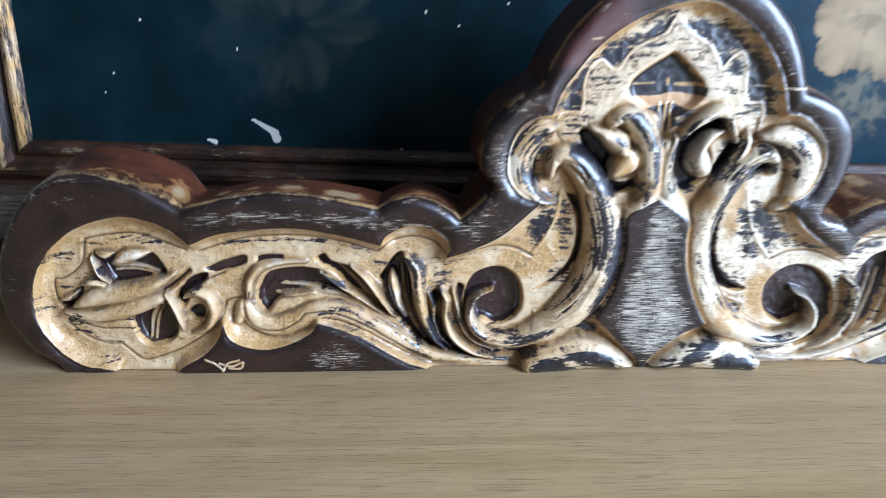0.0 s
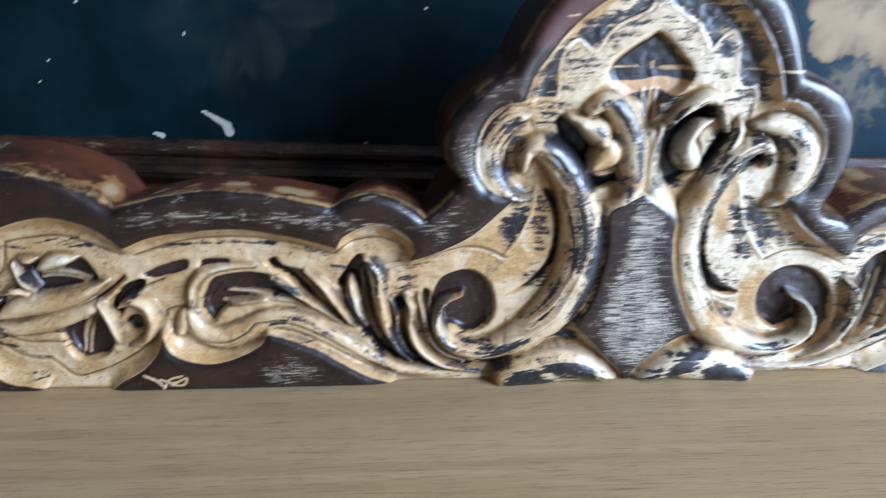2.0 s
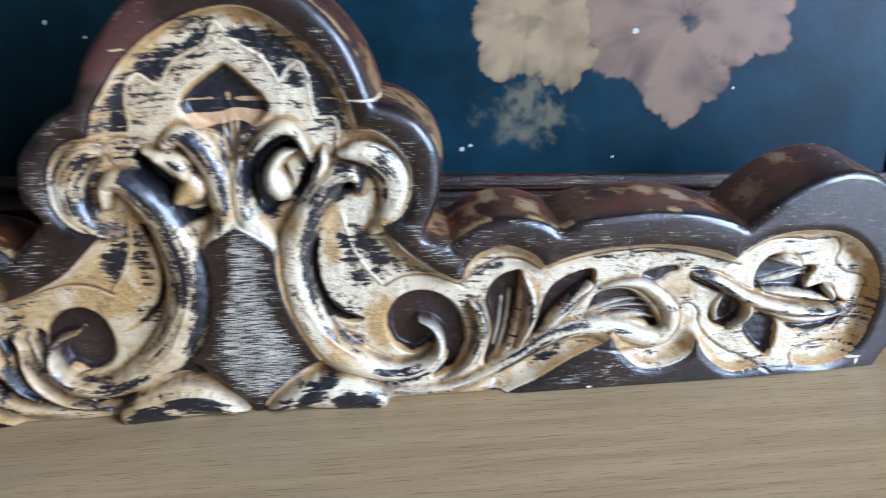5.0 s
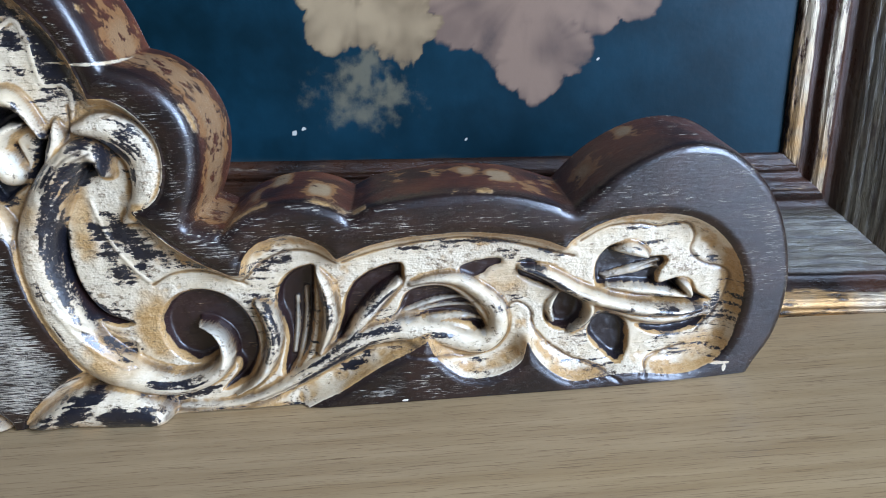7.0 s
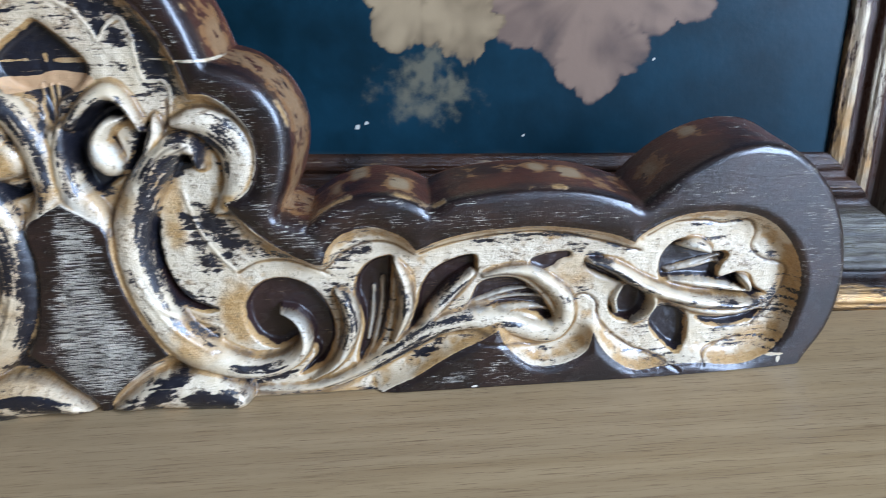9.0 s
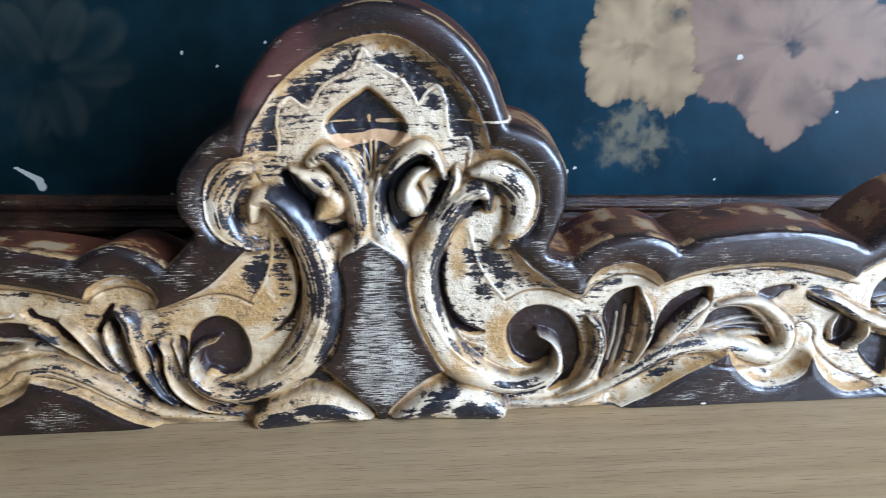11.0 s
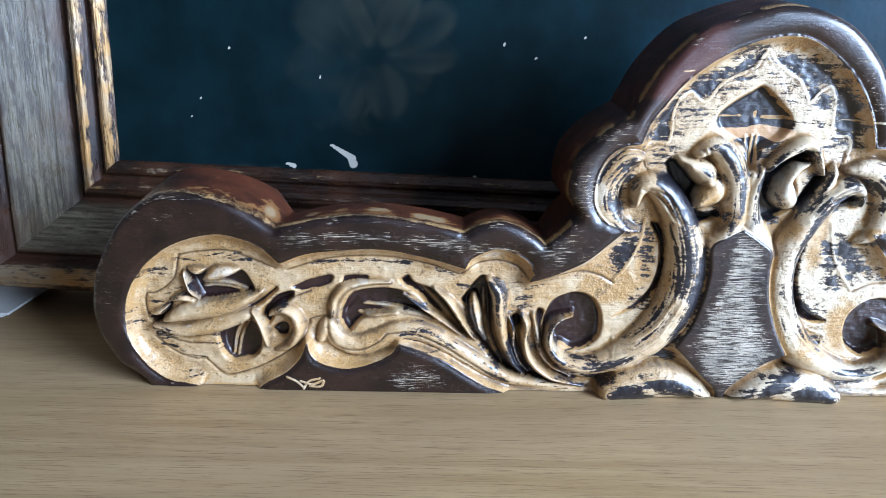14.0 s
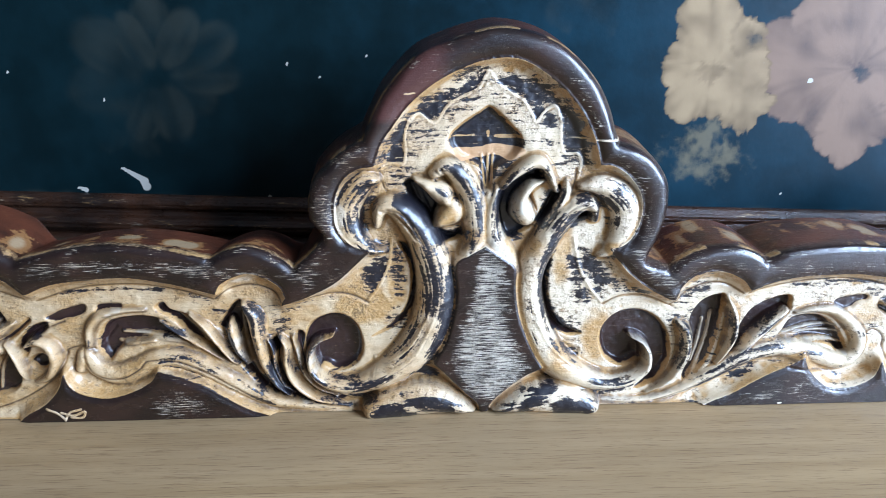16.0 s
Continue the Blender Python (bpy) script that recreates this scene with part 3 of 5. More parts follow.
def blot(field, x, z, rx, rz, amount=1.0, turn=0.0):
    """A patch of wear with a soft, uneven edge."""
    w = window((x - max(rx, rz), z - max(rx, rz)), (x + max(rx, rz), z + max(rx, rz)), 3)
    gx, gz = np.meshgrid(GX[w[1]] - x, GZ[w[0]] - z)
    c, s = math.cos(turn), math.sin(turn)
    r = np.hypot((gx * c + gz * s) / rx, (gz * c - gx * s) / rz)
    field[w] = np.maximum(field[w], amount * ease(1.35 - r + 0.5 * (RAG[w] - 0.5)))


OUTLINE.append([(-308, -10.3), (-298.9, 0.2), (-313.9, 11.6), (-321.6, 29.5), (-322.9, 45.4), (-316.5, 67.1), (-302.3, 89.6), (-285.1, 103.3), (-270.9, 106.6), (-249.4, 102.8), (-233.5, 95.8), (-223, 88.8)])  # end left
OUTLINE.append([(-223, 89.1), (-205.6, 93.2), (-187.5, 95.6), (-169.6, 95.6), (-151.7, 93), (-138.2, 90.2), (-129.6, 87.9)])  # scallop a
OUTLINE.append([(-129.6, 87.9), (-122.3, 91.4), (-113.2, 93.7), (-104.1, 91.9), (-94.8, 86.7), (-89.5, 82.4)])  # scallop b
OUTLINE.append([(-89.4, 82.3), (-80.7, 89.7), (-74.5, 96.5), (-76.9, 101.1), (-80, 105.9), (-80.3, 112.9), (-78.2, 122.4), (-73.8, 129.1), (-65.5, 136.9), (-58.7, 141), (-52.9, 144)])  # lobe a
OUTLINE.append([(-52.9, 144), (-49.7, 151), (-42.2, 164.8), (-27.8, 180.3), (-12.7, 187.5), (2.2, 191.8), (12.1, 193.1), (24.5, 191.3), (37.2, 186.2), (47.7, 178.3), (57.3, 167.1), (63.2, 155.6), (66.5, 145.3), (68.1, 141.3)])  # arch
OUTLINE.append([(68.1, 141.3), (76.8, 138.5), (85.3, 132.5), (91.4, 124), (93.9, 115.2), (93.3, 104), (90, 92), (86.3, 83.3), (88.5, 80.9), (98.6, 78)])  # lobe b
OUTLINE.append([(97, 77.8), (101.8, 81.9), (108.6, 85.8), (119.4, 88.8), (129.7, 88.8), (138.8, 86.1), (146.2, 81.7)])  # scallop c
OUTLINE.append([(146.2, 81.7), (156.7, 86.1), (173.7, 88.3), (190.7, 88.8), (207.7, 87.3), (220.6, 83.9), (232.6, 79.2)])  # scallop d
OUTLINE.append([(232.6, 79.2), (237.9, 83.7), (249.6, 92.9), (261.1, 98.9), (271.7, 101.9), (282.4, 102.4), (293.5, 99.2), (305.4, 90.3), (316, 76.3), (323.5, 57.2), (325.7, 37.5), (322.3, 17.3), (313.1, 2), (309, -5.9)])  # end right
RECESS.append([(-272.8, -6.7), (-271.6, 0.1), (-288.4, 3.7), (-300.8, 15.2), (-306.1, 29), (-304.8, 44.9), (-297, 61.5), (-283, 74.9), (-267.9, 82.5), (-251.6, 85.6), (-238.5, 83), (-228, 77.3), (-221.3, 71)])  # ring a
RECESS.append([(-221.3, 71), (-207.6, 76), (-189, 78.4), (-170.6, 78.9), (-152.4, 76), (-138.6, 72.3), (-128.8, 69.3)])  # band a
RECESS.append([(-128.8, 69.3), (-125.8, 74.3), (-118.8, 78.1), (-111.9, 79.6), (-103.7, 77.6), (-96.5, 72.3), (-93.2, 65.3)])  # bump a
RECESS.append([(-96.1, 62.5), (-83.8, 66.7), (-69.4, 73.9), (-59.3, 82.6), (-52, 89.7)])  # throat a
RECESS.append([(-52, 89.7), (-60.1, 92.8), (-66.4, 100), (-68, 108.5), (-66.6, 118.1), (-62.2, 126.2), (-55.4, 130.9), (-48, 131.9)])  # hook a
RECESS.append([(-48, 131.9), (-44.4, 141.8), (-38.9, 149.5), (-30.9, 159.6), (-20.5, 168.2), (-7.8, 175.4), (4.8, 179.3), (17.3, 179.9), (27.5, 176.1), (40.7, 166.1), (50.3, 154.6), (56.2, 142.8), (59.6, 130.8)])  # vault
RECESS.append([(59.6, 130.8), (66.3, 129.9), (73.3, 125.2), (79.4, 116.8), (81, 107), (78.3, 95.7), (72.7, 90), (66.9, 88.7)])  # hook b
RECESS.append([(66.9, 88.7), (72.5, 81.2), (78.6, 74.5), (87.7, 67.4), (100.3, 60.4)])  # throat b
RECESS.append([(101.3, 61.4), (104, 68.3), (110, 73.6), (119.9, 76.3), (128.1, 74.6), (135.1, 70.8), (139.5, 65.5)])  # bump b
RECESS.append([(139.5, 65.5), (151.1, 69.7), (164.2, 72.3), (177.2, 73), (190.1, 73.3), (207.5, 71.1), (220.7, 67.9), (229.6, 64.1)])  # band b
RECESS.append([(229.6, 64.1), (231.7, 66.7), (240.5, 71.9), (251.4, 75.1), (264.7, 75.6), (278.2, 73.6), (289.9, 67.6), (300.1, 56.3), (305.9, 41.4), (305.1, 26.3), (299.9, 11.1), (290.8, 4.3), (278.8, 2), (259.3, 4.7), (244.9, 3.7), (232.9, 3.3), (223.3, 9.2), (217.4, 16.2), (214.3, 22.9)])  # ring b
RECESS.append([(214.3, 22.9), (212, 14.8), (205.6, 10.1), (197.3, 7.6), (187.9, 8.6), (180.6, 13.9), (175.2, 20.3), (172.9, 26.1)])  # lobe d
RECESS.append([(172.9, 26.1), (165.3, 21.6), (155.9, 17.7), (146.3, 12.2), (136.5, 6.2), (126.8, 1.9), (116.9, -3.5)])  # tail b
RECESS.append([(-101.4, -9.5), (-106.8, -1.1), (-117.1, 3.1), (-127.2, 9.3), (-139.7, 17.6), (-152, 23.3), (-162.2, 26.9)])  # tail a
RECESS.append([(-162.2, 26.9), (-167, 20.6), (-177.2, 15.3), (-189.9, 12.2), (-202.2, 14.6), (-208.6, 19.7), (-210.3, 26.4)])  # lobe c
RECESS.append([(-210.3, 26.4), (-214.3, 17.5), (-222.7, 9), (-233.5, 2.7), (-242.5, -6.9)])  # ring c
PANEL.append([(5, 90.8), (-2.7, 86.9), (-9.4, 81.8), (-8.6, 68), (-10.7, 52.8), (-14.2, 40.3), (-20.7, 28.2)])  # panel l
PANEL.append([(-20.7, 28.2), (-12.9, 20.1), (-5, 11.2), (1.8, 4.3), (3.3, -3.3)])  # panel ll
PANEL.append([(5.7, -3.4), (7.8, 4.1), (15.1, 11.7), (25.2, 19.8), (34.8, 24.4)])  # panel rl
PANEL.append([(34.8, 24.4), (27.7, 37.6), (22.1, 53.5), (20, 68.9), (19.8, 79.4), (13.9, 84.8), (5, 90.8)])  # panel r
CANOPY = [(-42.9, 117.7), (-45.2, 127.7), (-40.2, 131.1), (-33.5, 131.8), (-32.9, 144.7), (-30.9, 151.4), (-25.8, 154.7), (-19.1, 149.9), (-11.9, 158.9), (-4.1, 162.9), (2.4, 166.1), (4.9, 171.3), (7.0, 173.6), (10.1, 168.8), (15.4, 164.6), (22.8, 159.9), (27.2, 153.4), (28.9, 149.7), (32.7, 154.6), (37.9, 157.1), (40.8, 150.9), (42.2, 136.0), (49.6, 134.5), (51.4, 129.8), (49.4, 121.6), (47.5, 116.6), (39.5, 118.2), (33.8, 123.8), (28.1, 132.1), (23.4, 138.4), (22.7, 144.3), (17.8, 149.1), (12.4, 154.9), (7.1, 159.1), (1.9, 156.4), (-5.4, 151.8), (-11.5, 146.4), (-12.9, 139.0), (-18.8, 131.6), (-25.7, 125.7), (-33.9, 120.9)]
LINE = np.zeros((NZ, NX))
SCRATCH, WORN, OCHRE, CHIP, PEACH, POCKET = (np.zeros((NZ, NX)) for _ in range(6))
RAG = cloud(5.0, 11) * 0.6 + cloud(2.2, 12) * 0.4
PATCH = np.zeros((NZ, NX))
WORN_SIDES = [(-232, -224, 0.3, 1.6, 0.95), (-212, -203, 0.7, 1.7, 1.0), (-194, -189, 0.7, 1.7, 0.95), (-180, -166, 0.7, 1.7, 1.0), (-156, -138, 0.4, 1.6, 1.1), (-112, -98, 0.3, 1.2, 0.7),
              (62, 100, 0.3, 2.6, 0.7), (112, 122, 1.5, 3.2, 0.9), (104, 112, 0.6, 2.2, 0.8), (128, 140, 0.4, 2.0, 0.9), (160, 168, 1.6, 2.6, 0.6), (176, 184, 1.6, 2.6, 0.8),
              (188, 199, 1.4, 2.8, 0.85), (200, 213, 0.9, 2.4, 0.95), (214, 222, 0.3, 1.6, 0.7), (236, 246, 0.8, 2.2, 0.8), (224, 232, 1.2, 2.6, 0.6), (256, 266, 1.8, 3.0, 0.9)]
STREAK = np.zeros((NZ, NX))     # brush marks
# board face, its rounded edge and the sides, which run out a little towards the back
THICK = 42.0
ROUND = 4.0
outline = loop_of(OUTLINE + [[(309, -30), (0, -30), (-308, -30)]])
OUT = edge_distance(outline) * np.where(inside(outline), -1, 1)
d = np.clip(-OUT, 0, ROUND)
H = -(ROUND - np.sqrt(np.clip(ROUND ** 2 - (ROUND - d) ** 2, 0, None)))
H = np.where(OUT > 0, -ROUND - OUT / 3.0 * (THICK - ROUND), H)
H = np.maximum(H + 0.5 * (cloud(9, 3) - 0.5) * (OUT > -6) * np.clip(OUT + 6, 0, 6) / 3, -THICK)
# the carved recess: a hollow cove along its border, cream all over
recess = loop_of(RECESS)
panel = loop_of(PANEL)
RDIST = edge_distance(recess)
RIN = np.where(inside(recess), RDIST, 0)
pin = inside(panel)
RIN = np.where(pin, 0, np.minimum(RIN, edge_distance(panel)))
RIN = np.where(RIN > 0, np.minimum(RIN, np.meshgrid(GX, GZ)[1] + 2.0), 0)
cove = 1 - (1 - np.clip(RIN / 7.5, 0, 1)) ** 2.2
H = np.where(RIN > 0, np.minimum(H, 0) - 6.8 * cove, H)
# narrow rims are rounded over like a bead, and both ends of the board fall back a little
across = -OUT + RDIST
bead = np.clip((17 - across) / 5, 0, 1) * (RIN <= 0) * (OUT < 0) * (RDIST < 13.5)
H -= 2.4 * bead * np.abs(2 * np.clip(-OUT, 0, None) / np.maximum(across, 1) - 1) ** 2.2
H -= 5.0 * (np.clip(np.abs(np.meshgrid(GX, GZ)[0]) - 228, 0, None) / 95) ** 2 * (OUT < 3)
CREAM = ease(RIN / 0.8)
OWNERS.append("carved_band")
OWNER[RIN > 0.3] = 1
canopy = smooth(CANOPY, True, 4)
cin = np.where(inside(canopy), edge_distance(canopy, 5), 0)
OWNERS.append("canopy")
H += 0.3 * ease(cin / 1.2)
OWNER[cin > 0.5] = 2
# the field of the arch stays dark round the canopy
X, Z = np.meshgrid(GX, GZ)
STREAK = 0.7 * strokes(X + 6 * cloud(30, 73), Z + 5 * cloud(25, 74), 7)
WORN[cin > 0] = 0.3
# hollows
pocket(4, [(-11.5, 138.8), (-11.5, 145.2), (-5.4, 150.9), (2.0, 155.5), (7.2, 158.2), (12.6, 154.3), (19.0, 147.9), (22.6, 143.6), (23.0, 138.2), (17.5, 132.1), (10.8, 128.1), (7.7, 118.5), (4.9, 118.6), (2.7, 128.3), (-5.4, 132.5)])
pocket(5, [(-33.6, 122.9), (-27.1, 123.9), (-21.1, 122.6), (-18.5, 116.2), (-16.4, 108.5), (-17.6, 100.5), (-11.0, 96.9), (-6.6, 99.2), (-6.0, 95.1), (-11.1, 92.3), (-20.8, 91.9), (-27.1, 97.3), (-27.0, 103.6), (-32.1, 116.5)])
pocket(5, [(29.2, 130.0), (17.6, 125.3), (12.1, 115.6), (10.0, 104.3), (11.8, 94.7), (17.5, 92.9), (23.8, 96.2), (29.0, 100.2), (30.4, 108.2), (28.5, 116.7), (32.7, 122.8)])
pocket(4, [(43.7, 120.7), (45.0, 115.0), (40.1, 107.5), (34.0, 99.5), (29.4, 96.1), (30.5, 103.9), (35.2, 113.2), (39.6, 119.9)])
pocket(5, [(59.9, 105.4), (52.8, 103.8), (45.7, 99.9), (41.0, 92.1), (38.4, 80.3), (37.5, 68.1), (39.7, 55.6), (45.9, 45.9), (56.2, 40.2), (47.4, 39.8), (37.6, 47.7), (33.7, 60.5), (32.6, 75.8), (34.5, 87.8), (39.2, 97.1), (47.2, 103.6), (55.3, 107.8)])
pocket(3.5, [(-38.9, 92.3), (-32.8, 91.5), (-28.6, 82.6), (-27.7, 71.1), (-30.3, 58.8), (-36.9, 49.5), (-46.4, 43.4), (-53.8, 41.0), (-43.3, 48.1), (-35.5, 57.4), (-32.3, 69.7), (-33.1, 81.8)])
pocket(5, [(-87.0, 43.7), (-83.0, 50.6), (-74.1, 54.5), (-65.6, 53.4), (-59.6, 46.9), (-57.4, 37.9), (-58.7, 29.4), (-64.3, 23.6), (-72.4, 21.5), (-79.0, 24.7), (-83.9, 21.5), (-88.1, 28.2), (-88.7, 36.4)])
pocket(5, [(66.1, 32.5), (66.1, 42.2), (71.5, 50.1), (79.5, 53.4), (88.3, 52.6), (96.4, 47.6), (101.9, 39.1), (104.2, 28.2), (102.1, 18.2), (95.9, 9.9), (85.4, 6.7), (93.7, 16.7), (90.2, 23.6), (86.5, 23.7), (78.3, 20.5), (70.3, 24.1)])
pocket(5, [(106.6, 39.6), (108.9, 41.2), (110.9, 33.0), (110.1, 23.0), (104.9, 11.3), (94.8, 4.1), (82.7, 2.0), (94.6, 6.5), (102.9, 15.8), (106.1, 26.5)])
pocket(4, [(-105.2, 37.4), (-104.2, 41.3), (-99.6, 43.3), (-98.3, 39.5), (-100.3, 30.1), (-98.7, 20.3), (-91.5, 10.5), (-79.1, 3.6), (-65.5, 1.2), (-79.0, 0.9), (-92.7, 4.7), (-102.6, 11.9), (-106.4, 20.2), (-106.4, 30.0)])
pocket(4, [(-92.1, 44.0), (-88.7, 45.3), (-86.8, 41.6), (-88.0, 31.9), (-85.1, 20.6), (-78.1, 11.7), (-67.4, 6.5), (-56.9, 5.4), (-68.7, 3.8), (-80.9, 8.3), (-89.7, 17.2), (-92.9, 28.6)])
pocket(5, [(-131.1, 49.1), (-127.7, 54.8), (-123.2, 61.0), (-119.2, 63.5), (-114.6, 59.9), (-112.6, 50.6), (-113.4, 36.3), (-110.1, 23.4), (-103.5, 12.6), (-95.7, 6.0), (-104.8, 8.5), (-113.4, 15.1), (-122.6, 28.1), (-125.1, 37.8), (-128.1, 44.7)])
pocket(5, [(-162.3, 59.2), (-157.6, 63.0), (-154.2, 59.0), (-145.3, 55.7), (-138.0, 50.2), (-132.7, 42.4), (-127.9, 32.9), (-124.3, 27.4), (-129.7, 29.3), (-136.2, 35.0), (-145.6, 43.8), (-153.1, 51.9)])
pocket(5, [(-189.2, 29.6), (-193.4, 36.0), (-192.4, 44.6), (-188.0, 51.7), (-181.5, 54.6), (-169.8, 55.7), (-159.7, 53.7), (-153.1, 48.7), (-142.4, 40.0), (-135.0, 34.4), (-146.8, 38.7), (-158.5, 41.7), (-170.2, 41.2), (-179.1, 39.1), (-184.5, 34.8)])
pocket(1.6, [(-218.4, 55.3), (-211.5, 59.4), (-197.1, 63.0), (-196.8, 57.5), (-204.8, 54.2), (-213.6, 52.5)])
pocket(1.6, [(-192.3, 59.7), (-189.8, 62.8), (-178.3, 62.7), (-178.2, 57.4), (-185.8, 56.1), (-191.8, 56.9)])
pocket(4.5, [(-273.6, 61.9), (-269.1, 65.4), (-260.0, 63.4), (-254.4, 67.1), (-248.0, 67.2), (-241.4, 63.0), (-237.9, 56.5), (-237.2, 51.5), (-244.8, 48.0), (-255.2, 47.5), (-266.8, 44.4), (-268.1, 48.2), (-270.4, 53.9)])
pocket(4, [(-281.9, 32.6), (-268.4, 35.7), (-253.0, 40.5), (-240.6, 45.5), (-233.7, 50.3), (-226.3, 55.8), (-224.7, 53.9), (-229.1, 49.5), (-237.3, 43.3), (-249.6, 38.6), (-268.7, 33.1)])
pocket(4.5, [(-296.2, 33.6), (-289.0, 33.8), (-283.5, 39.0), (-280.8, 46.8), (-284.5, 45.4), (-290.9, 42.1), (-296.3, 37.5)])
pocket(2.5, [(-284.9, 28.6), (-275.3, 27.4), (-268.4, 30.2), (-266.3, 27.6), (-274.2, 24.1), (-281.1, 24.7)])
pocket(5, [(-259.2, 26.4), (-254.4, 32.4), (-245.8, 37.1), (-239.7, 35.9), (-236.6, 30.7), (-235.7, 23.5), (-237.7, 17.1), (-243.5, 12.7), (-252.8, 11.5), (-257.8, 16.4)])
pocket(4.5, [(-230.5, 46.9), (-224.8, 51.4), (-218.0, 53.4), (-216.7, 50.9), (-220.5, 46.4), (-225.4, 44.1), (-227.6, 38.6), (-230.9, 33.7), (-233.7, 36.0), (-235.0, 41.7)])
pocket(4.5, [(-230.5, 31.5), (-226.7, 35.1), (-221.9, 35.5), (-220.3, 32.3), (-221.2, 27.7), (-225.5, 26.0), (-229.0, 27.6)])
pocket(5, [(112.3, 44.5), (114.0, 52.3), (119.1, 58.2), (125.4, 60.7), (130.2, 59.9), (129.1, 46.8), (127.5, 34.3), (124.1, 22.9), (118.6, 14.6), (112.9, 9.7), (111.5, 14.6), (114.8, 27.5), (114.0, 37.9)])
pocket(5, [(137.8, 36.1), (140.3, 45.5), (145.5, 53.1), (154.4, 57.9), (164.0, 59.4), (165.3, 54.2), (164.4, 49.3), (158.2, 44.8), (150.7, 35.7), (141.8, 25.0), (133.7, 20.3), (131.5, 22.3), (135.3, 28.6)])
pocket(5, [(165.2, 45.8), (173.4, 48.5), (183.3, 47.1), (192.0, 39.9), (197.6, 31.3), (198.7, 24.7), (195.1, 24.7), (188.1, 29.9), (176.3, 32.8), (166.9, 32.5), (156.3, 31.2), (161.3, 38.3)])
pocket(1.6, [(187.2, 55.9), (193.2, 58.5), (204.3, 59.2), (205.2, 55.3), (200.6, 53.4), (196.4, 50.7), (188.5, 51.2)])
pocket(2, [(212.2, 56.5), (220.1, 55.8), (219.2, 51.9), (229.3, 44.9), (224.1, 43.5), (214.6, 47.9), (210.8, 51.7)])
pocket(2, [(174.2, 53.6), (178.9, 55.0), (178.4, 52.9), (175.6, 52.1)])
pocket(4.5, [(244.2, 42.9), (243.2, 52.0), (247.6, 59.4), (255.4, 62.1), (262.1, 60.2), (266.3, 55.0), (272.1, 54.6), (274.7, 52.0), (271.7, 47.6), (271.1, 42.6), (279.2, 44.1), (285.2, 42.2), (288.8, 36.3), (295.1, 32.2), (287.8, 31.4), (276.0, 33.2), (259.8, 38.3), (250.0, 41.8)])
pocket(3.5, [(261.2, 24.6), (273.2, 23.2), (285.5, 23.9), (293.3, 25.4), (290.4, 20.3), (279.1, 17.9), (268.6, 18.7)])
pocket(5, [(222.0, 30.6), (223.3, 36.7), (227.0, 40.5), (233.2, 42.1), (238.5, 39.7), (239.7, 34.0), (237.6, 27.3), (232.9, 23.7), (226.0, 25.0)])
pocket(4.5, [(240.7, 23.9), (244.3, 29.5), (249.1, 30.7), (256.6, 27.5), (259.1, 19.4), (258.1, 10.8), (253.4, 7.3), (246.1, 13.3), (241.9, 18.5)])
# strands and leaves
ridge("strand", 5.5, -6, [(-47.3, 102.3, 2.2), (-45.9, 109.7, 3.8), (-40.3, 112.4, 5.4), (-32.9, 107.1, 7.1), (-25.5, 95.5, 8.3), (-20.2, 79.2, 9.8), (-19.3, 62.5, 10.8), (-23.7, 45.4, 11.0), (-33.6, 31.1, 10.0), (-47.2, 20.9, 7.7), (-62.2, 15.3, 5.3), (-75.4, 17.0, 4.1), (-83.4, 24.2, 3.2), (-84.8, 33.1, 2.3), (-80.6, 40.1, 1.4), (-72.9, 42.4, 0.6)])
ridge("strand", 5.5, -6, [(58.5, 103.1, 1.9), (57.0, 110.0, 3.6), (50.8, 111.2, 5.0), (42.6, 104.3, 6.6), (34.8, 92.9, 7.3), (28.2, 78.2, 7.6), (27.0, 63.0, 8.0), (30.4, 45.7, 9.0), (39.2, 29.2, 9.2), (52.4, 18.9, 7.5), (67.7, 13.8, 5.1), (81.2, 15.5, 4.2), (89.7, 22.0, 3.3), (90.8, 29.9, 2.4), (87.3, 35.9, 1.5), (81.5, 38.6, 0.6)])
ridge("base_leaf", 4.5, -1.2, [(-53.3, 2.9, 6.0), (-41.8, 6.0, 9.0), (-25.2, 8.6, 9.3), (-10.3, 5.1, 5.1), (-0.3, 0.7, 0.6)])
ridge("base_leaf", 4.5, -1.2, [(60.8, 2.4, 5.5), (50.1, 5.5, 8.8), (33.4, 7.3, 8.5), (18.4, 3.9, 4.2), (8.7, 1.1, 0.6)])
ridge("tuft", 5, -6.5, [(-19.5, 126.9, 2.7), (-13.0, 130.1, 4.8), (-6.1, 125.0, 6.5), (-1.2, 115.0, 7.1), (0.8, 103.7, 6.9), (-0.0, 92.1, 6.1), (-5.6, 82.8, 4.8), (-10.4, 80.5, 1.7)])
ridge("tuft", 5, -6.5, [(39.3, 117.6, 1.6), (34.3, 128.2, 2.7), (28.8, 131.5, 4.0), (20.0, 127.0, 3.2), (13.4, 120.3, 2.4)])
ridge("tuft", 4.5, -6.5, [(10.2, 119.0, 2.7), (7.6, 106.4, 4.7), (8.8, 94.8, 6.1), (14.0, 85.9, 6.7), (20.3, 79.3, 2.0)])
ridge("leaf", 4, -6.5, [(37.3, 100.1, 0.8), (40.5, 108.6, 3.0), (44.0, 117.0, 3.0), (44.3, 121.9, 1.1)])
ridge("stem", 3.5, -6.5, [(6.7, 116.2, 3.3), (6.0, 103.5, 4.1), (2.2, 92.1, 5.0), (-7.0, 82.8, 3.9)])
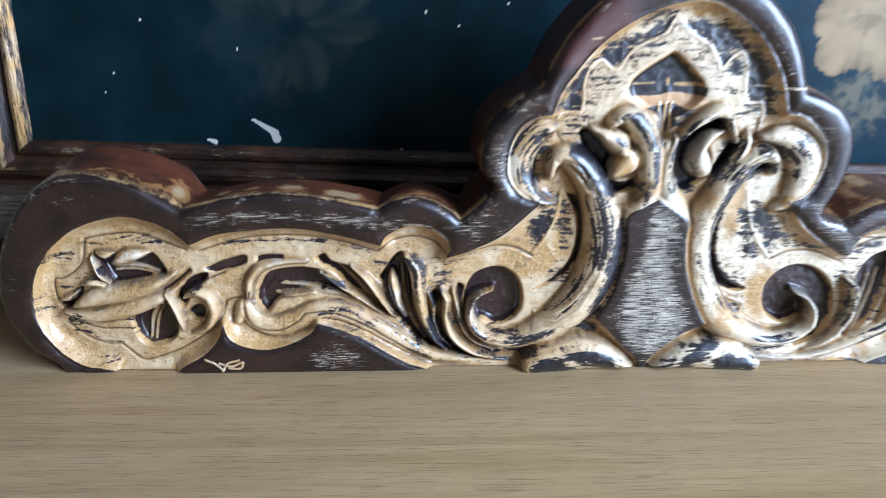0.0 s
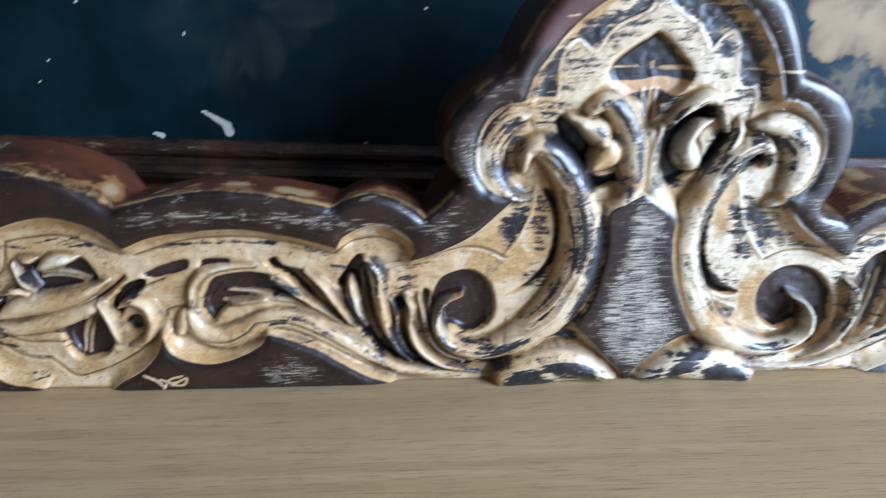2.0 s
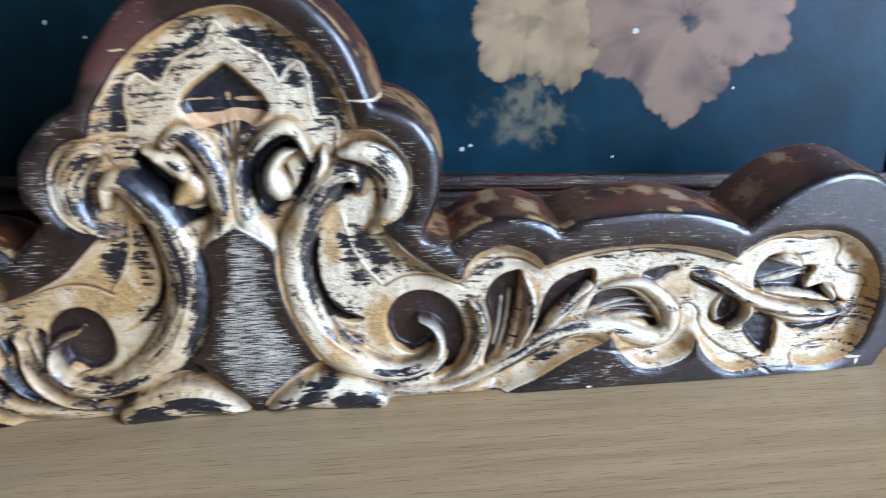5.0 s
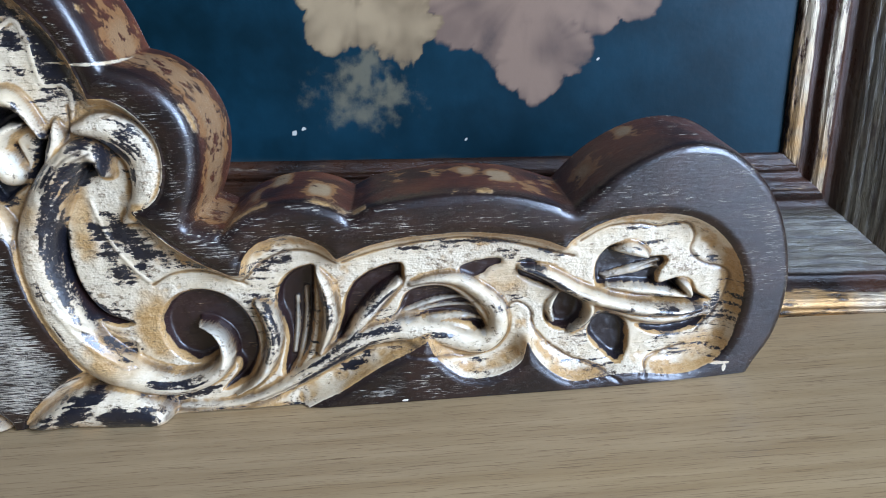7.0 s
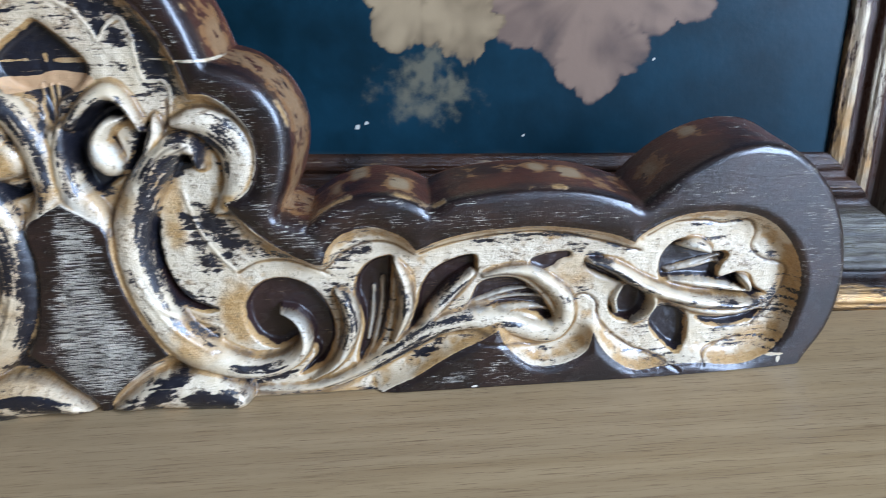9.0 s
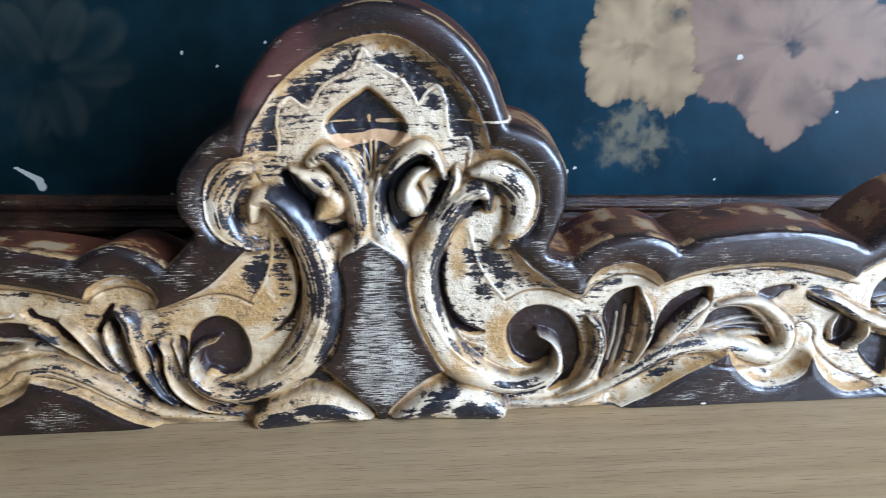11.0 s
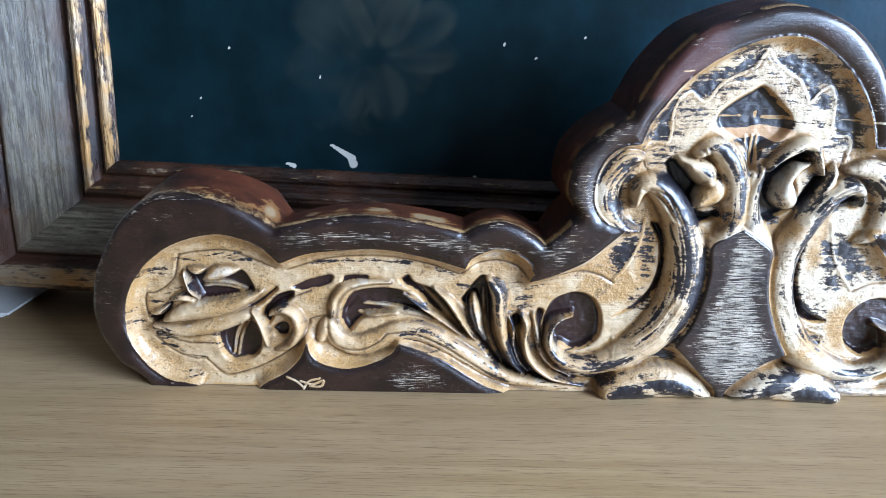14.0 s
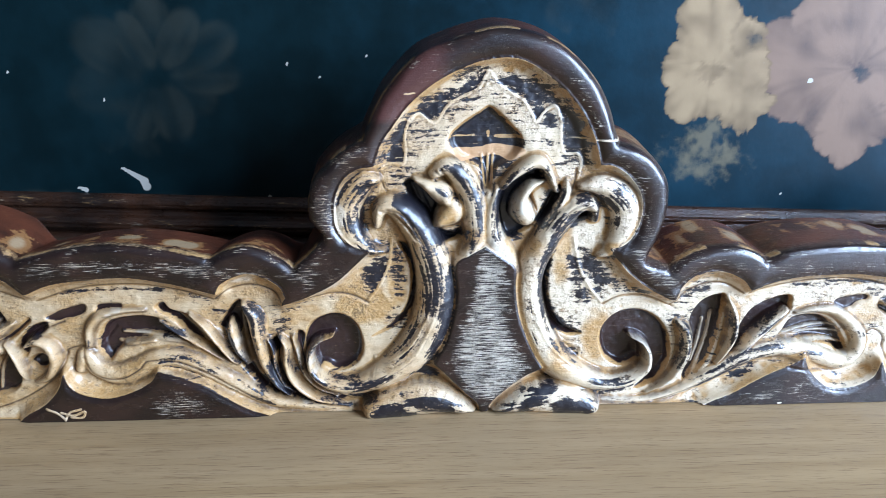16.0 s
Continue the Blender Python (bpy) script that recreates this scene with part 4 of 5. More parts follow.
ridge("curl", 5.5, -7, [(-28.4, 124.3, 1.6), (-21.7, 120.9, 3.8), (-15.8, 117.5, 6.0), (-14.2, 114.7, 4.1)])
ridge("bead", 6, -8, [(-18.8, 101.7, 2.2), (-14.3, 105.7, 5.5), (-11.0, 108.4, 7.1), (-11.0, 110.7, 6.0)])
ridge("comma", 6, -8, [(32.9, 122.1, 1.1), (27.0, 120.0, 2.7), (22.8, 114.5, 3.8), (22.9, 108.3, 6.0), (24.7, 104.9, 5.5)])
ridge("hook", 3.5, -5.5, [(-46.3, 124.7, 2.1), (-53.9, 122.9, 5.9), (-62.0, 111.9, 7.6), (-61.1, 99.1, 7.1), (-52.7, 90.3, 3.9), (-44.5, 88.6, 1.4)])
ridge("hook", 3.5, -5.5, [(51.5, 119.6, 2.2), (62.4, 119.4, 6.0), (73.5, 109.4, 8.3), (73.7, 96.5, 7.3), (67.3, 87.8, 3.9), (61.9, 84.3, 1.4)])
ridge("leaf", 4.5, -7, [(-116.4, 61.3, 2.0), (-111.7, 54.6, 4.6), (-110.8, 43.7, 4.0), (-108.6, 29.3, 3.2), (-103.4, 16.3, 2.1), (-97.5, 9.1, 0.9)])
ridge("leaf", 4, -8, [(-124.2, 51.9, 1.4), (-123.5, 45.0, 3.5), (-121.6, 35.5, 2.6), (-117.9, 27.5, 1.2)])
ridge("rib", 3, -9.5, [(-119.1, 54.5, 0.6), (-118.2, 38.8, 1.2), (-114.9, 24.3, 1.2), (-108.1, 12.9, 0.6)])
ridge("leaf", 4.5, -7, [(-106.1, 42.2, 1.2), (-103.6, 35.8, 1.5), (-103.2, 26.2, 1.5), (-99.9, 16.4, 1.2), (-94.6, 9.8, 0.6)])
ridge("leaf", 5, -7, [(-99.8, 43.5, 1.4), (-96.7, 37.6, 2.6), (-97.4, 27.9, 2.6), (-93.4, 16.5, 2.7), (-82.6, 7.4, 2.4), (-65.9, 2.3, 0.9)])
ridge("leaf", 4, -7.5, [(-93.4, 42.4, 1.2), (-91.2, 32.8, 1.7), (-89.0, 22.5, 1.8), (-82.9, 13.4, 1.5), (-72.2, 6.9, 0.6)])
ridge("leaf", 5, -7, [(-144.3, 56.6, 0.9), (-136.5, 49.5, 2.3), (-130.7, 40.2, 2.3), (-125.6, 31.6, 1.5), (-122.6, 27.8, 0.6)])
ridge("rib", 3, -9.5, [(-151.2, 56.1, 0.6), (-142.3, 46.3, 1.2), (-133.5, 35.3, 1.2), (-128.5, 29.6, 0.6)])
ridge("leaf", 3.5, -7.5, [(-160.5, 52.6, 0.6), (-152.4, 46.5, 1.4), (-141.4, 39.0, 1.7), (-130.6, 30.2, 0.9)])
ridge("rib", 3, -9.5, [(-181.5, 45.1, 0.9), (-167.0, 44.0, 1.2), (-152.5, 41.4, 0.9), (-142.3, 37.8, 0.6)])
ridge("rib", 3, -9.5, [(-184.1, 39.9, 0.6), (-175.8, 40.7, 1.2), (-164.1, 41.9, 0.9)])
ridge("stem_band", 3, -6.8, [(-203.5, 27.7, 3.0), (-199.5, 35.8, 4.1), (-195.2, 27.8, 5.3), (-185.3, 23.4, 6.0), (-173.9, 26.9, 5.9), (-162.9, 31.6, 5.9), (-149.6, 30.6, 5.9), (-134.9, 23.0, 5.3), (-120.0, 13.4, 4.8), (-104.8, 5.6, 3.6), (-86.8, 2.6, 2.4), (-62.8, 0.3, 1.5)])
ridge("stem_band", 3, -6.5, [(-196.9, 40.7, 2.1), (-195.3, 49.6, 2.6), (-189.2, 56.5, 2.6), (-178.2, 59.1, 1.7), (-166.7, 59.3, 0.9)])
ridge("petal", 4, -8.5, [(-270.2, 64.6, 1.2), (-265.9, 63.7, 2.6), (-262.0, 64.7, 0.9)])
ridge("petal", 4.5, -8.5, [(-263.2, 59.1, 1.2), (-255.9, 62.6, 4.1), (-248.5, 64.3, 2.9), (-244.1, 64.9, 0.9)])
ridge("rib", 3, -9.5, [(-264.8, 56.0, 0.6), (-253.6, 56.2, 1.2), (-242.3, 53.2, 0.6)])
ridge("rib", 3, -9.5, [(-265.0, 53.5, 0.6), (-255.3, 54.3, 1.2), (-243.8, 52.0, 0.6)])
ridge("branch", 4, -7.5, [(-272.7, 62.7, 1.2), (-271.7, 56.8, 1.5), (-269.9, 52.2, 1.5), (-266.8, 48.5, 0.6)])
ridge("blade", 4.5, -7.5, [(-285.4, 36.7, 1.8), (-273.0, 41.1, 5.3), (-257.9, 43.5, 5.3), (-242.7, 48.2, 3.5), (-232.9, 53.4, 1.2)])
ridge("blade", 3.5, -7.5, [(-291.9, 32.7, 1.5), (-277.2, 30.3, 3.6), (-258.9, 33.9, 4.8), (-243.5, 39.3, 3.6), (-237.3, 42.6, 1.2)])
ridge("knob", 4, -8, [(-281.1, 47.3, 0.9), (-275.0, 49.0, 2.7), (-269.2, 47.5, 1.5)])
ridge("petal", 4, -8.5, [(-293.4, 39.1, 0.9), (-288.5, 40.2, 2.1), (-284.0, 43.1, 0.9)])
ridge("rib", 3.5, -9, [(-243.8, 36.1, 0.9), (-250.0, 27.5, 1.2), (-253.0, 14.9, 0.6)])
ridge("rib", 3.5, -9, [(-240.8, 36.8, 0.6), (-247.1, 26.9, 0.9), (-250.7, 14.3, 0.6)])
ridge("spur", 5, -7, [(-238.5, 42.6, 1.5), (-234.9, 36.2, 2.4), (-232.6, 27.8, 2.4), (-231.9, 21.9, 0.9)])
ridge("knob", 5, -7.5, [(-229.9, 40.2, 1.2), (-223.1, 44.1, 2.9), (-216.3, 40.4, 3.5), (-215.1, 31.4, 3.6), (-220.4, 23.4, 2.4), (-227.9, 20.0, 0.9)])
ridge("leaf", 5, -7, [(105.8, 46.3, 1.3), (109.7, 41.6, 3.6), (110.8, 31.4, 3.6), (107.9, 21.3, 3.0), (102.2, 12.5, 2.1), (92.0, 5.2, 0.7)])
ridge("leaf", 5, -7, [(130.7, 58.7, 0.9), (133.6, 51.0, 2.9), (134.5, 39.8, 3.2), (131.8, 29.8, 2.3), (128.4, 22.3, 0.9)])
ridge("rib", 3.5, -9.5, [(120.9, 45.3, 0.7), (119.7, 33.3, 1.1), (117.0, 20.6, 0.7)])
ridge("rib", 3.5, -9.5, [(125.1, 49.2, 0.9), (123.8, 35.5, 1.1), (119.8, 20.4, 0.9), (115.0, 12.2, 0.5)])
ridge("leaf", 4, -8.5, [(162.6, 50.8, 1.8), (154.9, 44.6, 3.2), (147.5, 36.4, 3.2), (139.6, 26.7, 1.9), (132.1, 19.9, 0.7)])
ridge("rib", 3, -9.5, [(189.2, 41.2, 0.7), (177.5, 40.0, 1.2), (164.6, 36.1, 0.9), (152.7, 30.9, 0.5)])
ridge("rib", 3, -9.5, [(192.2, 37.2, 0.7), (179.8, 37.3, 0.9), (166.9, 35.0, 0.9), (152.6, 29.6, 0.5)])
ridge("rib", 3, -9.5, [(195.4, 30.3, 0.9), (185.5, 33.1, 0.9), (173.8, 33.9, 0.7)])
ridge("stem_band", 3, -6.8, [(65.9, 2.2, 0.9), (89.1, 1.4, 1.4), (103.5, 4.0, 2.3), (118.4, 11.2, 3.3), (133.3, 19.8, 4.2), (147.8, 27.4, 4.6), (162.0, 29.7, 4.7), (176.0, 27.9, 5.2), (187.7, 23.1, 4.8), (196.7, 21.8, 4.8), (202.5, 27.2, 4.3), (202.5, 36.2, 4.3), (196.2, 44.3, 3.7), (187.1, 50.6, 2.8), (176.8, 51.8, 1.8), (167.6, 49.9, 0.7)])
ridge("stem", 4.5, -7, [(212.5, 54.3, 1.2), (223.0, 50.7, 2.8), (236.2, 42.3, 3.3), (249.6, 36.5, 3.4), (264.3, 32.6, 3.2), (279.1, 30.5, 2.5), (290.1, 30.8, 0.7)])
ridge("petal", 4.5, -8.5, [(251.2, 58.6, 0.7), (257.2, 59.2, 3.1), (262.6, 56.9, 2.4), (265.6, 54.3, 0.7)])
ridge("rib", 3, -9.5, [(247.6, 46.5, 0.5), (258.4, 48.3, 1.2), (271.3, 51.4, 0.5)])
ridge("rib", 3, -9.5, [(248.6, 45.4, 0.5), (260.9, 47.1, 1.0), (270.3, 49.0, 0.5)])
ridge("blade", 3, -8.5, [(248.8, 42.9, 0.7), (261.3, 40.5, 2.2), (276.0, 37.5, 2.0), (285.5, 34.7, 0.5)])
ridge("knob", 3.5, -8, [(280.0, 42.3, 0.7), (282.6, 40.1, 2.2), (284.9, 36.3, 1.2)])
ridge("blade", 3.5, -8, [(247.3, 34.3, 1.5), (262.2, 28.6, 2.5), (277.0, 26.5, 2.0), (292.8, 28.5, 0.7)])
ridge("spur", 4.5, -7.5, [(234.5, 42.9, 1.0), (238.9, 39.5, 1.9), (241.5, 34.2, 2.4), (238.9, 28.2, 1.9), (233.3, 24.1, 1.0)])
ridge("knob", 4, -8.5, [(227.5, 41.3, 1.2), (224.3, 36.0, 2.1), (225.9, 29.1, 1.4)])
# incised lines
groove([(-275.5, 71.8), (-278.3, 61.0), (-280.1, 57.9), (-285.5, 53.1), (-291.5, 49.9), (-295.4, 49.5), (-296.8, 43.4), (-295.9, 37.3), (-292.1, 30.3), (-284.4, 24.1), (-275.6, 22.0), (-264.7, 22.2)])
groove([(-275.5, 71.8), (-263.7, 74.0), (-249.2, 74.8), (-238.1, 70.8), (-225.8, 65.7)])
groove([(-266.9, 12.8), (-256.8, 4.1), (-240.6, 8.2), (-224.7, 16.9), (-215.1, 25.7), (-209.4, 36.2)])
groove([(-294.0, 25.0), (-285.2, 17.5), (-276.6, 13.6), (-266.9, 12.8)])
groove([(-219.5, 64.9), (-203.7, 70.0), (-189.3, 72.6), (-169.3, 72.9), (-149.5, 69.8), (-131.8, 64.0)])
groove([(-130.7, 64.3), (-123.9, 69.3), (-112.7, 71.5), (-103.5, 69.0), (-96.8, 63.6)])
groove([(-199.5, 39.6), (-198.8, 30.5), (-194.4, 23.4), (-182.5, 22.0), (-172.8, 27.1), (-167.4, 31.7), (-154.1, 31.3), (-139.4, 24.7), (-124.4, 14.7), (-109.3, 4.9)])
groove([(-209.8, 35.2), (-209.1, 37.5), (-203.7, 39.2), (-199.5, 39.6)])
groove([(-222.6, 46.2), (-216.5, 50.1), (-208.1, 53.3)])
groove([(-192.4, 39.7), (-185.1, 48.0)])
groove([(-53.7, 60.1), (-62.0, 64.6), (-71.0, 66.0), (-82.4, 65.1), (-91.0, 62.8)])
groove([(66.1, 56.7), (75.1, 60.9), (86.7, 61.2), (94.2, 58.9), (102.5, 54.3)])
groove([(-45.2, 128.0), (-44.3, 122.5), (-42.3, 117.7)])
groove([(49.1, 127.7), (48.4, 120.8), (46.5, 115.3)])
groove([(-45.3, 110.5), (-36.2, 105.8), (-28.3, 95.3)], 1.1, 0.5)
groove([(-42.6, 111.0), (-34.0, 107.5), (-25.5, 93.8)], 1.1, 0.5)
groove([(-39.4, 109.3), (-31.4, 100.5)], 1.1, 0.5)
groove([(44.2, 104.8), (50.1, 108.7), (56.3, 111.4)], 1.1, 0.5)
groove([(45.4, 102.5), (50.8, 105.8), (57.9, 108.0)], 1.1, 0.5)
groove([(43.0, 106.5), (48.3, 110.4), (53.7, 112.6)], 1.1, 0.5)
groove([(23.0, 122.6), (17.6, 118.6), (14.5, 111.6)], 1.1, 0.5)
groove([(24.8, 126.7), (17.6, 122.2), (13.6, 115.9)], 1.1, 0.5)
groove([(-18.9, 128.9), (-13.6, 123.8)], 1.1, 0.5)
groove([(-16.7, 129.9), (-10.9, 122.7)], 1.1, 0.5)
groove([(-30.4, 120.8), (-26.0, 111.0), (-23.4, 104.4)], 1.1, 0.5)
groove([(-28.4, 121.9), (-24.1, 111.8), (-21.4, 105.5)], 1.1, 0.5)
groove([(-26.5, 122.4), (-22.4, 115.1)], 1.1, 0.5)
groove([(101.0, 56.0), (109.9, 63.5), (120.7, 67.5), (130.4, 66.0), (138.5, 61.7)])
groove([(141.2, 62.0), (154.8, 65.4), (170.6, 67.7), (188.7, 68.9), (204.6, 66.5), (223.0, 61.0), (234.7, 57.4)])
groove([(237.3, 64.0), (248.1, 69.3), (261.1, 69.2), (269.2, 67.6), (279.6, 68.8)])
groove([(279.6, 68.8), (282.8, 67.0), (285.0, 62.0), (284.0, 55.4), (289.8, 49.8), (300.4, 45.9), (301.1, 37.9), (297.1, 27.7), (288.7, 17.7)])
groove([(224.0, 18.5), (234.0, 11.0), (246.6, 6.1), (253.3, 1.7)])
groove([(264.3, 3.1), (267.7, 8.3), (283.6, 12.6)])
groove([(206.5, 36.3), (207.2, 26.4), (201.7, 18.8), (190.1, 15.4), (175.8, 19.2), (165.1, 21.1)])
groove([(206.5, 36.3), (208.3, 38.2), (212.1, 38.4), (216.5, 34.5), (217.3, 28.2), (220.3, 22.8), (224.0, 18.5)])
groove([(95.9, 0.7), (113.2, 7.5), (130.6, 16.9), (142.8, 22.8), (157.0, 24.3)])
# paint rubbed through to the dark ground, and one shaded strip painted dark
rub(WORN, 1.35, [(-39.8, 139.8), (-37.0, 146.9), (-31.5, 154.6), (-23.6, 161.3), (-13.2, 165.7), (-2.9, 170.1), (2.2, 172.5), (5.3, 172.0), (1.7, 166.0), (-5.5, 162.6), (-12.8, 159.1), (-18.6, 151.5), (-25.8, 155.2), (-31.1, 152.2), (-33.4, 142.9), (-34.2, 133.6), (-41.4, 132.9)], 2.5)
rub(WORN, 1.3, [(12.5, 170.9), (25.4, 169.7), (31.9, 167.6), (37.3, 162.0), (41.4, 157.3), (42.3, 159.9), (47.2, 155.9), (50.8, 148.9), (53.9, 140.1), (55.5, 130.7), (43.7, 130.4), (41.7, 138.5), (40.6, 150.9), (37.5, 157.4), (32.3, 154.9), (28.6, 150.3), (26.3, 155.0), (21.7, 160.7), (15.1, 165.3)], 2.5)
rub(WORN, 0.75, [(-10.6, 173.7), (2.2, 176.5), (9.8, 174.9), (2.2, 170.5), (-8.1, 168.2)], 2)
rub(WORN, 0.75, [(-45.5, 141.8), (-39.7, 144.0), (-37.2, 139.8), (-42.9, 129.7), (-46.8, 129.8)], 2)
rub(WORN, 0.62, [(-32.6, 133.6), (-31.1, 152.0), (-25.8, 154.2), (-19.9, 150.0), (-16.0, 147.3), (-17.4, 139.5), (-25.4, 135.3)], 2.5)
rub(WORN, 0.62, [(-13.3, 155.6), (-5.5, 161.1), (2.2, 164.5), (4.8, 162.4), (-5.5, 154.2), (-12.1, 149.9)], 2)
rub(WORN, 0.6, [(-41.5, 129.7), (-33.5, 130.9), (-21.5, 134.7), (-26.9, 128.1), (-37.8, 121.4)], 2)
rub(WORN, 1.05, [(32.2, 151.8), (35.0, 154.1), (37.9, 152.7), (38.7, 148.0), (33.9, 147.6), (30.7, 149.2)], 1.2)
rub(WORN, 0.6, [(29.3, 144.5), (39.3, 144.3), (39.6, 138.5), (30.5, 138.7)], 2)
rub(WORN, 0.55, [(16.4, 167.8), (21.7, 160.2), (25.8, 153.7), (20.6, 153.8), (13.9, 161.6)], 2)
rub(WORN, 1.15, [(-10.8, 143.8), (5.5, 144.9), (21.9, 143.0), (22.1, 137.2), (5.1, 138.0), (-10.8, 139.3)], 1)
rub(WORN, 1, [(1.4, 133.8), (4.0, 133.8), (5.8, 119.3), (4.7, 116.5), (2.8, 122.1)], 0.8)
rub(WORN, 1, [(9.9, 133.7), (12.6, 133.6), (8.5, 117.8), (7.7, 116.5), (7.3, 122.0)], 0.8)
rub(WORN, 0.9, [(13.0, 136.8), (23.1, 137.2), (17.2, 128.7), (10.6, 123.3)], 1.5)
rub(WORN, 1.05, [(-10.9, 129.7), (-6.1, 131.2), (-0.7, 121.3), (3.1, 111.0), (3.2, 96.7), (-0.6, 88.1), (-3.4, 92.5), (-0.7, 102.5), (-2.9, 113.9), (-7.7, 123.1)], 1.8)
rub(WORN, 0.85, [(-19.0, 124.4), (-13.7, 121.0), (-7.8, 116.8), (-5.1, 109.2), (-9.4, 115.4), (-17.5, 118.3)], 1.6)
rub(WORN, 1.1, [(-33.8, 121.9), (-28.4, 121.3), (-24.6, 109.5), (-19.3, 101.5), (-11.1, 98.5), (-1.5, 99.7), (-2.9, 94.0), (-13.9, 92.7), (-23.6, 92.9), (-28.9, 101.7)], 1.6)
rub(WORN, 1.1, [(25.2, 130.7), (15.9, 124.6), (11.2, 116.4), (8.6, 105.2), (10.4, 95.7), (14.3, 96.5), (15.1, 109.3), (19.3, 119.0), (28.0, 127.1)], 1.8)
rub(WORN, 0.8, [(29.8, 128.4), (34.5, 131.1), (37.0, 123.4), (33.6, 120.2), (29.4, 123.5)], 1.6)
rub(WORN, 1.05, [(34.6, 114.6), (39.0, 120.1), (43.6, 120.0), (43.9, 115.0), (37.7, 106.6), (33.0, 99.0), (28.7, 96.2), (30.1, 101.9)], 1.6)
rub(WORN, 0.9, [(17.3, 98.5), (22.5, 99.2), (24.3, 93.7), (19.3, 92.0)], 1.6)
rub(WORN, 1.05, [(-59.4, 108.5), (-54.1, 116.2), (-49.9, 113.9), (-53.3, 106.7), (-50.5, 101.0), (-55.1, 95.9), (-60.9, 101.7)], 2.5)
rub(WORN, 0.8, [(-57.1, 121.8), (-49.6, 127.1), (-46.3, 124.3), (-51.3, 118.9), (-56.3, 115.7)], 2.2)
rub(WORN, 0.85, [(-59.1, 98.0), (-49.7, 94.9), (-41.6, 90.4), (-44.0, 86.0), (-52.8, 88.3)], 2.2)
rub(WORN, 1, [(61.3, 115.5), (67.4, 122.9), (73.8, 116.7), (75.7, 109.3), (69.1, 106.6), (62.2, 110.7)], 2.5)
rub(WORN, 0.8, [(65.9, 104.1), (71.4, 104.9), (71.8, 99.7), (66.2, 99.2)], 2.2)
rub(WORN, 0.8, [(64.7, 88.2), (71.2, 88.0), (68.8, 82.2), (63.3, 83.8)], 2)
rub(WORN, 1.15, [(-36.6, 117.0), (-30.5, 114.1), (-23.4, 101.6), (-18.4, 87.0), (-16.4, 72.0), (-17.7, 58.3), (-22.4, 53.1), (-25.7, 56.3), (-24.9, 72.2), (-26.5, 87.1), (-30.9, 100.3), (-37.6, 110.3)], 2.2)
# strip beside the panel: the cove's shadow side put in as bare dark ground
rub(WORN, 1.05, [(-12.7, 80.9), (-9.6, 77.9), (-9.7, 59.6), (-13.0, 44.0), (-20.4, 29.7), (-27.9, 23.3), (-22.6, 37.8), (-16.6, 53.6), (-14.2, 68.9)], 2)
rub(WORN, 0.95, [(-28.1, 52.3), (-22.4, 52.1), (-26.6, 41.1), (-34.4, 31.7), (-43.9, 27.0), (-49.7, 28.8), (-39.3, 35.7)], 2.5)
rub(WORN, 0.7, [(-51.4, 23.9), (-41.1, 23.6), (-44.5, 12.0), (-56.4, 10.7), (-71.0, 14.5), (-64.9, 18.6)], 2.5)
rub(WORN, 1.1, [(59.1, 107.9), (59.3, 103.4), (49.6, 100.1), (41.6, 93.0), (38.7, 79.8), (38.8, 64.7), (42.7, 52.1), (50.1, 44.4), (55.5, 41.0), (43.8, 42.0), (35.8, 50.7), (32.5, 64.8), (32.5, 80.0), (35.5, 91.7), (39.9, 99.7), (49.1, 108.1)], 1.6)
rub(WORN, 0.75, [(25.7, 63.4), (30.1, 58.7), (34.8, 47.6), (42.4, 39.4), (54.4, 33.3), (55.7, 25.4), (47.3, 27.9), (36.7, 36.3), (29.5, 49.3)], 2.2)
rub(WORN, 0.75, [(56.8, 16.0), (65.7, 17.5), (77.9, 15.5), (77.4, 13.5), (66.0, 13.1)], 1.2)
rub(WORN, 0.9, [(54.1, 11.4), (66.3, 9.0), (81.3, 9.3), (87.1, 12.5), (81.6, 5.9), (66.5, 5.6)], 1.5)
rub(WORN, 0.95, [(-71.2, 11.1), (-56.5, 9.7), (-44.5, 12.7), (-56.6, 6.3), (-71.4, 8.1), (-82.8, 14.8)], 1.5)
rub(WORN, 1.15, [(-49.6, 84.1), (-41.6, 91.8), (-41.9, 81.6), (-45.7, 72.1), (-50.4, 65.5), (-55.1, 69.2), (-56.7, 75.9)], 2.5)
rub(WORN, 0.95, [(-41.7, 88.9), (-35.6, 87.9), (-35.0, 72.4), (-39.1, 65.2), (-42.3, 72.6)], 2.5)
rub(WORN, 1.15, [(51.8, 88.4), (60.2, 83.8), (67.9, 74.7), (76.9, 68.4), (88.8, 62.9), (69.9, 65.5), (63.6, 61.0), (58.5, 70.4)], 2.5)
rub(WORN, 0.95, [(47.1, 82.6), (52.8, 80.7), (58.7, 65.8), (60.3, 58.6), (52.8, 58.2), (48.3, 69.1)], 2.8)
rub(WORN, 1.5, [(-34.7, 23.1), (-23.5, 22.8), (-19.1, 18.7), (-28.0, 19.0)], 1.2)
rub(WORN, 1.4, [(-53.0, 7.5), (-41.6, 8.6), (-34.3, 5.0), (-31.5, -2.0), (-51.1, -3.5)], 2)
rub(WORN, 1.3, [(-37.9, 13.9), (-26.6, 14.3), (-16.2, 11.3), (-11.8, 3.7), (-23.8, 4.0), (-35.1, 7.0)], 2.2)
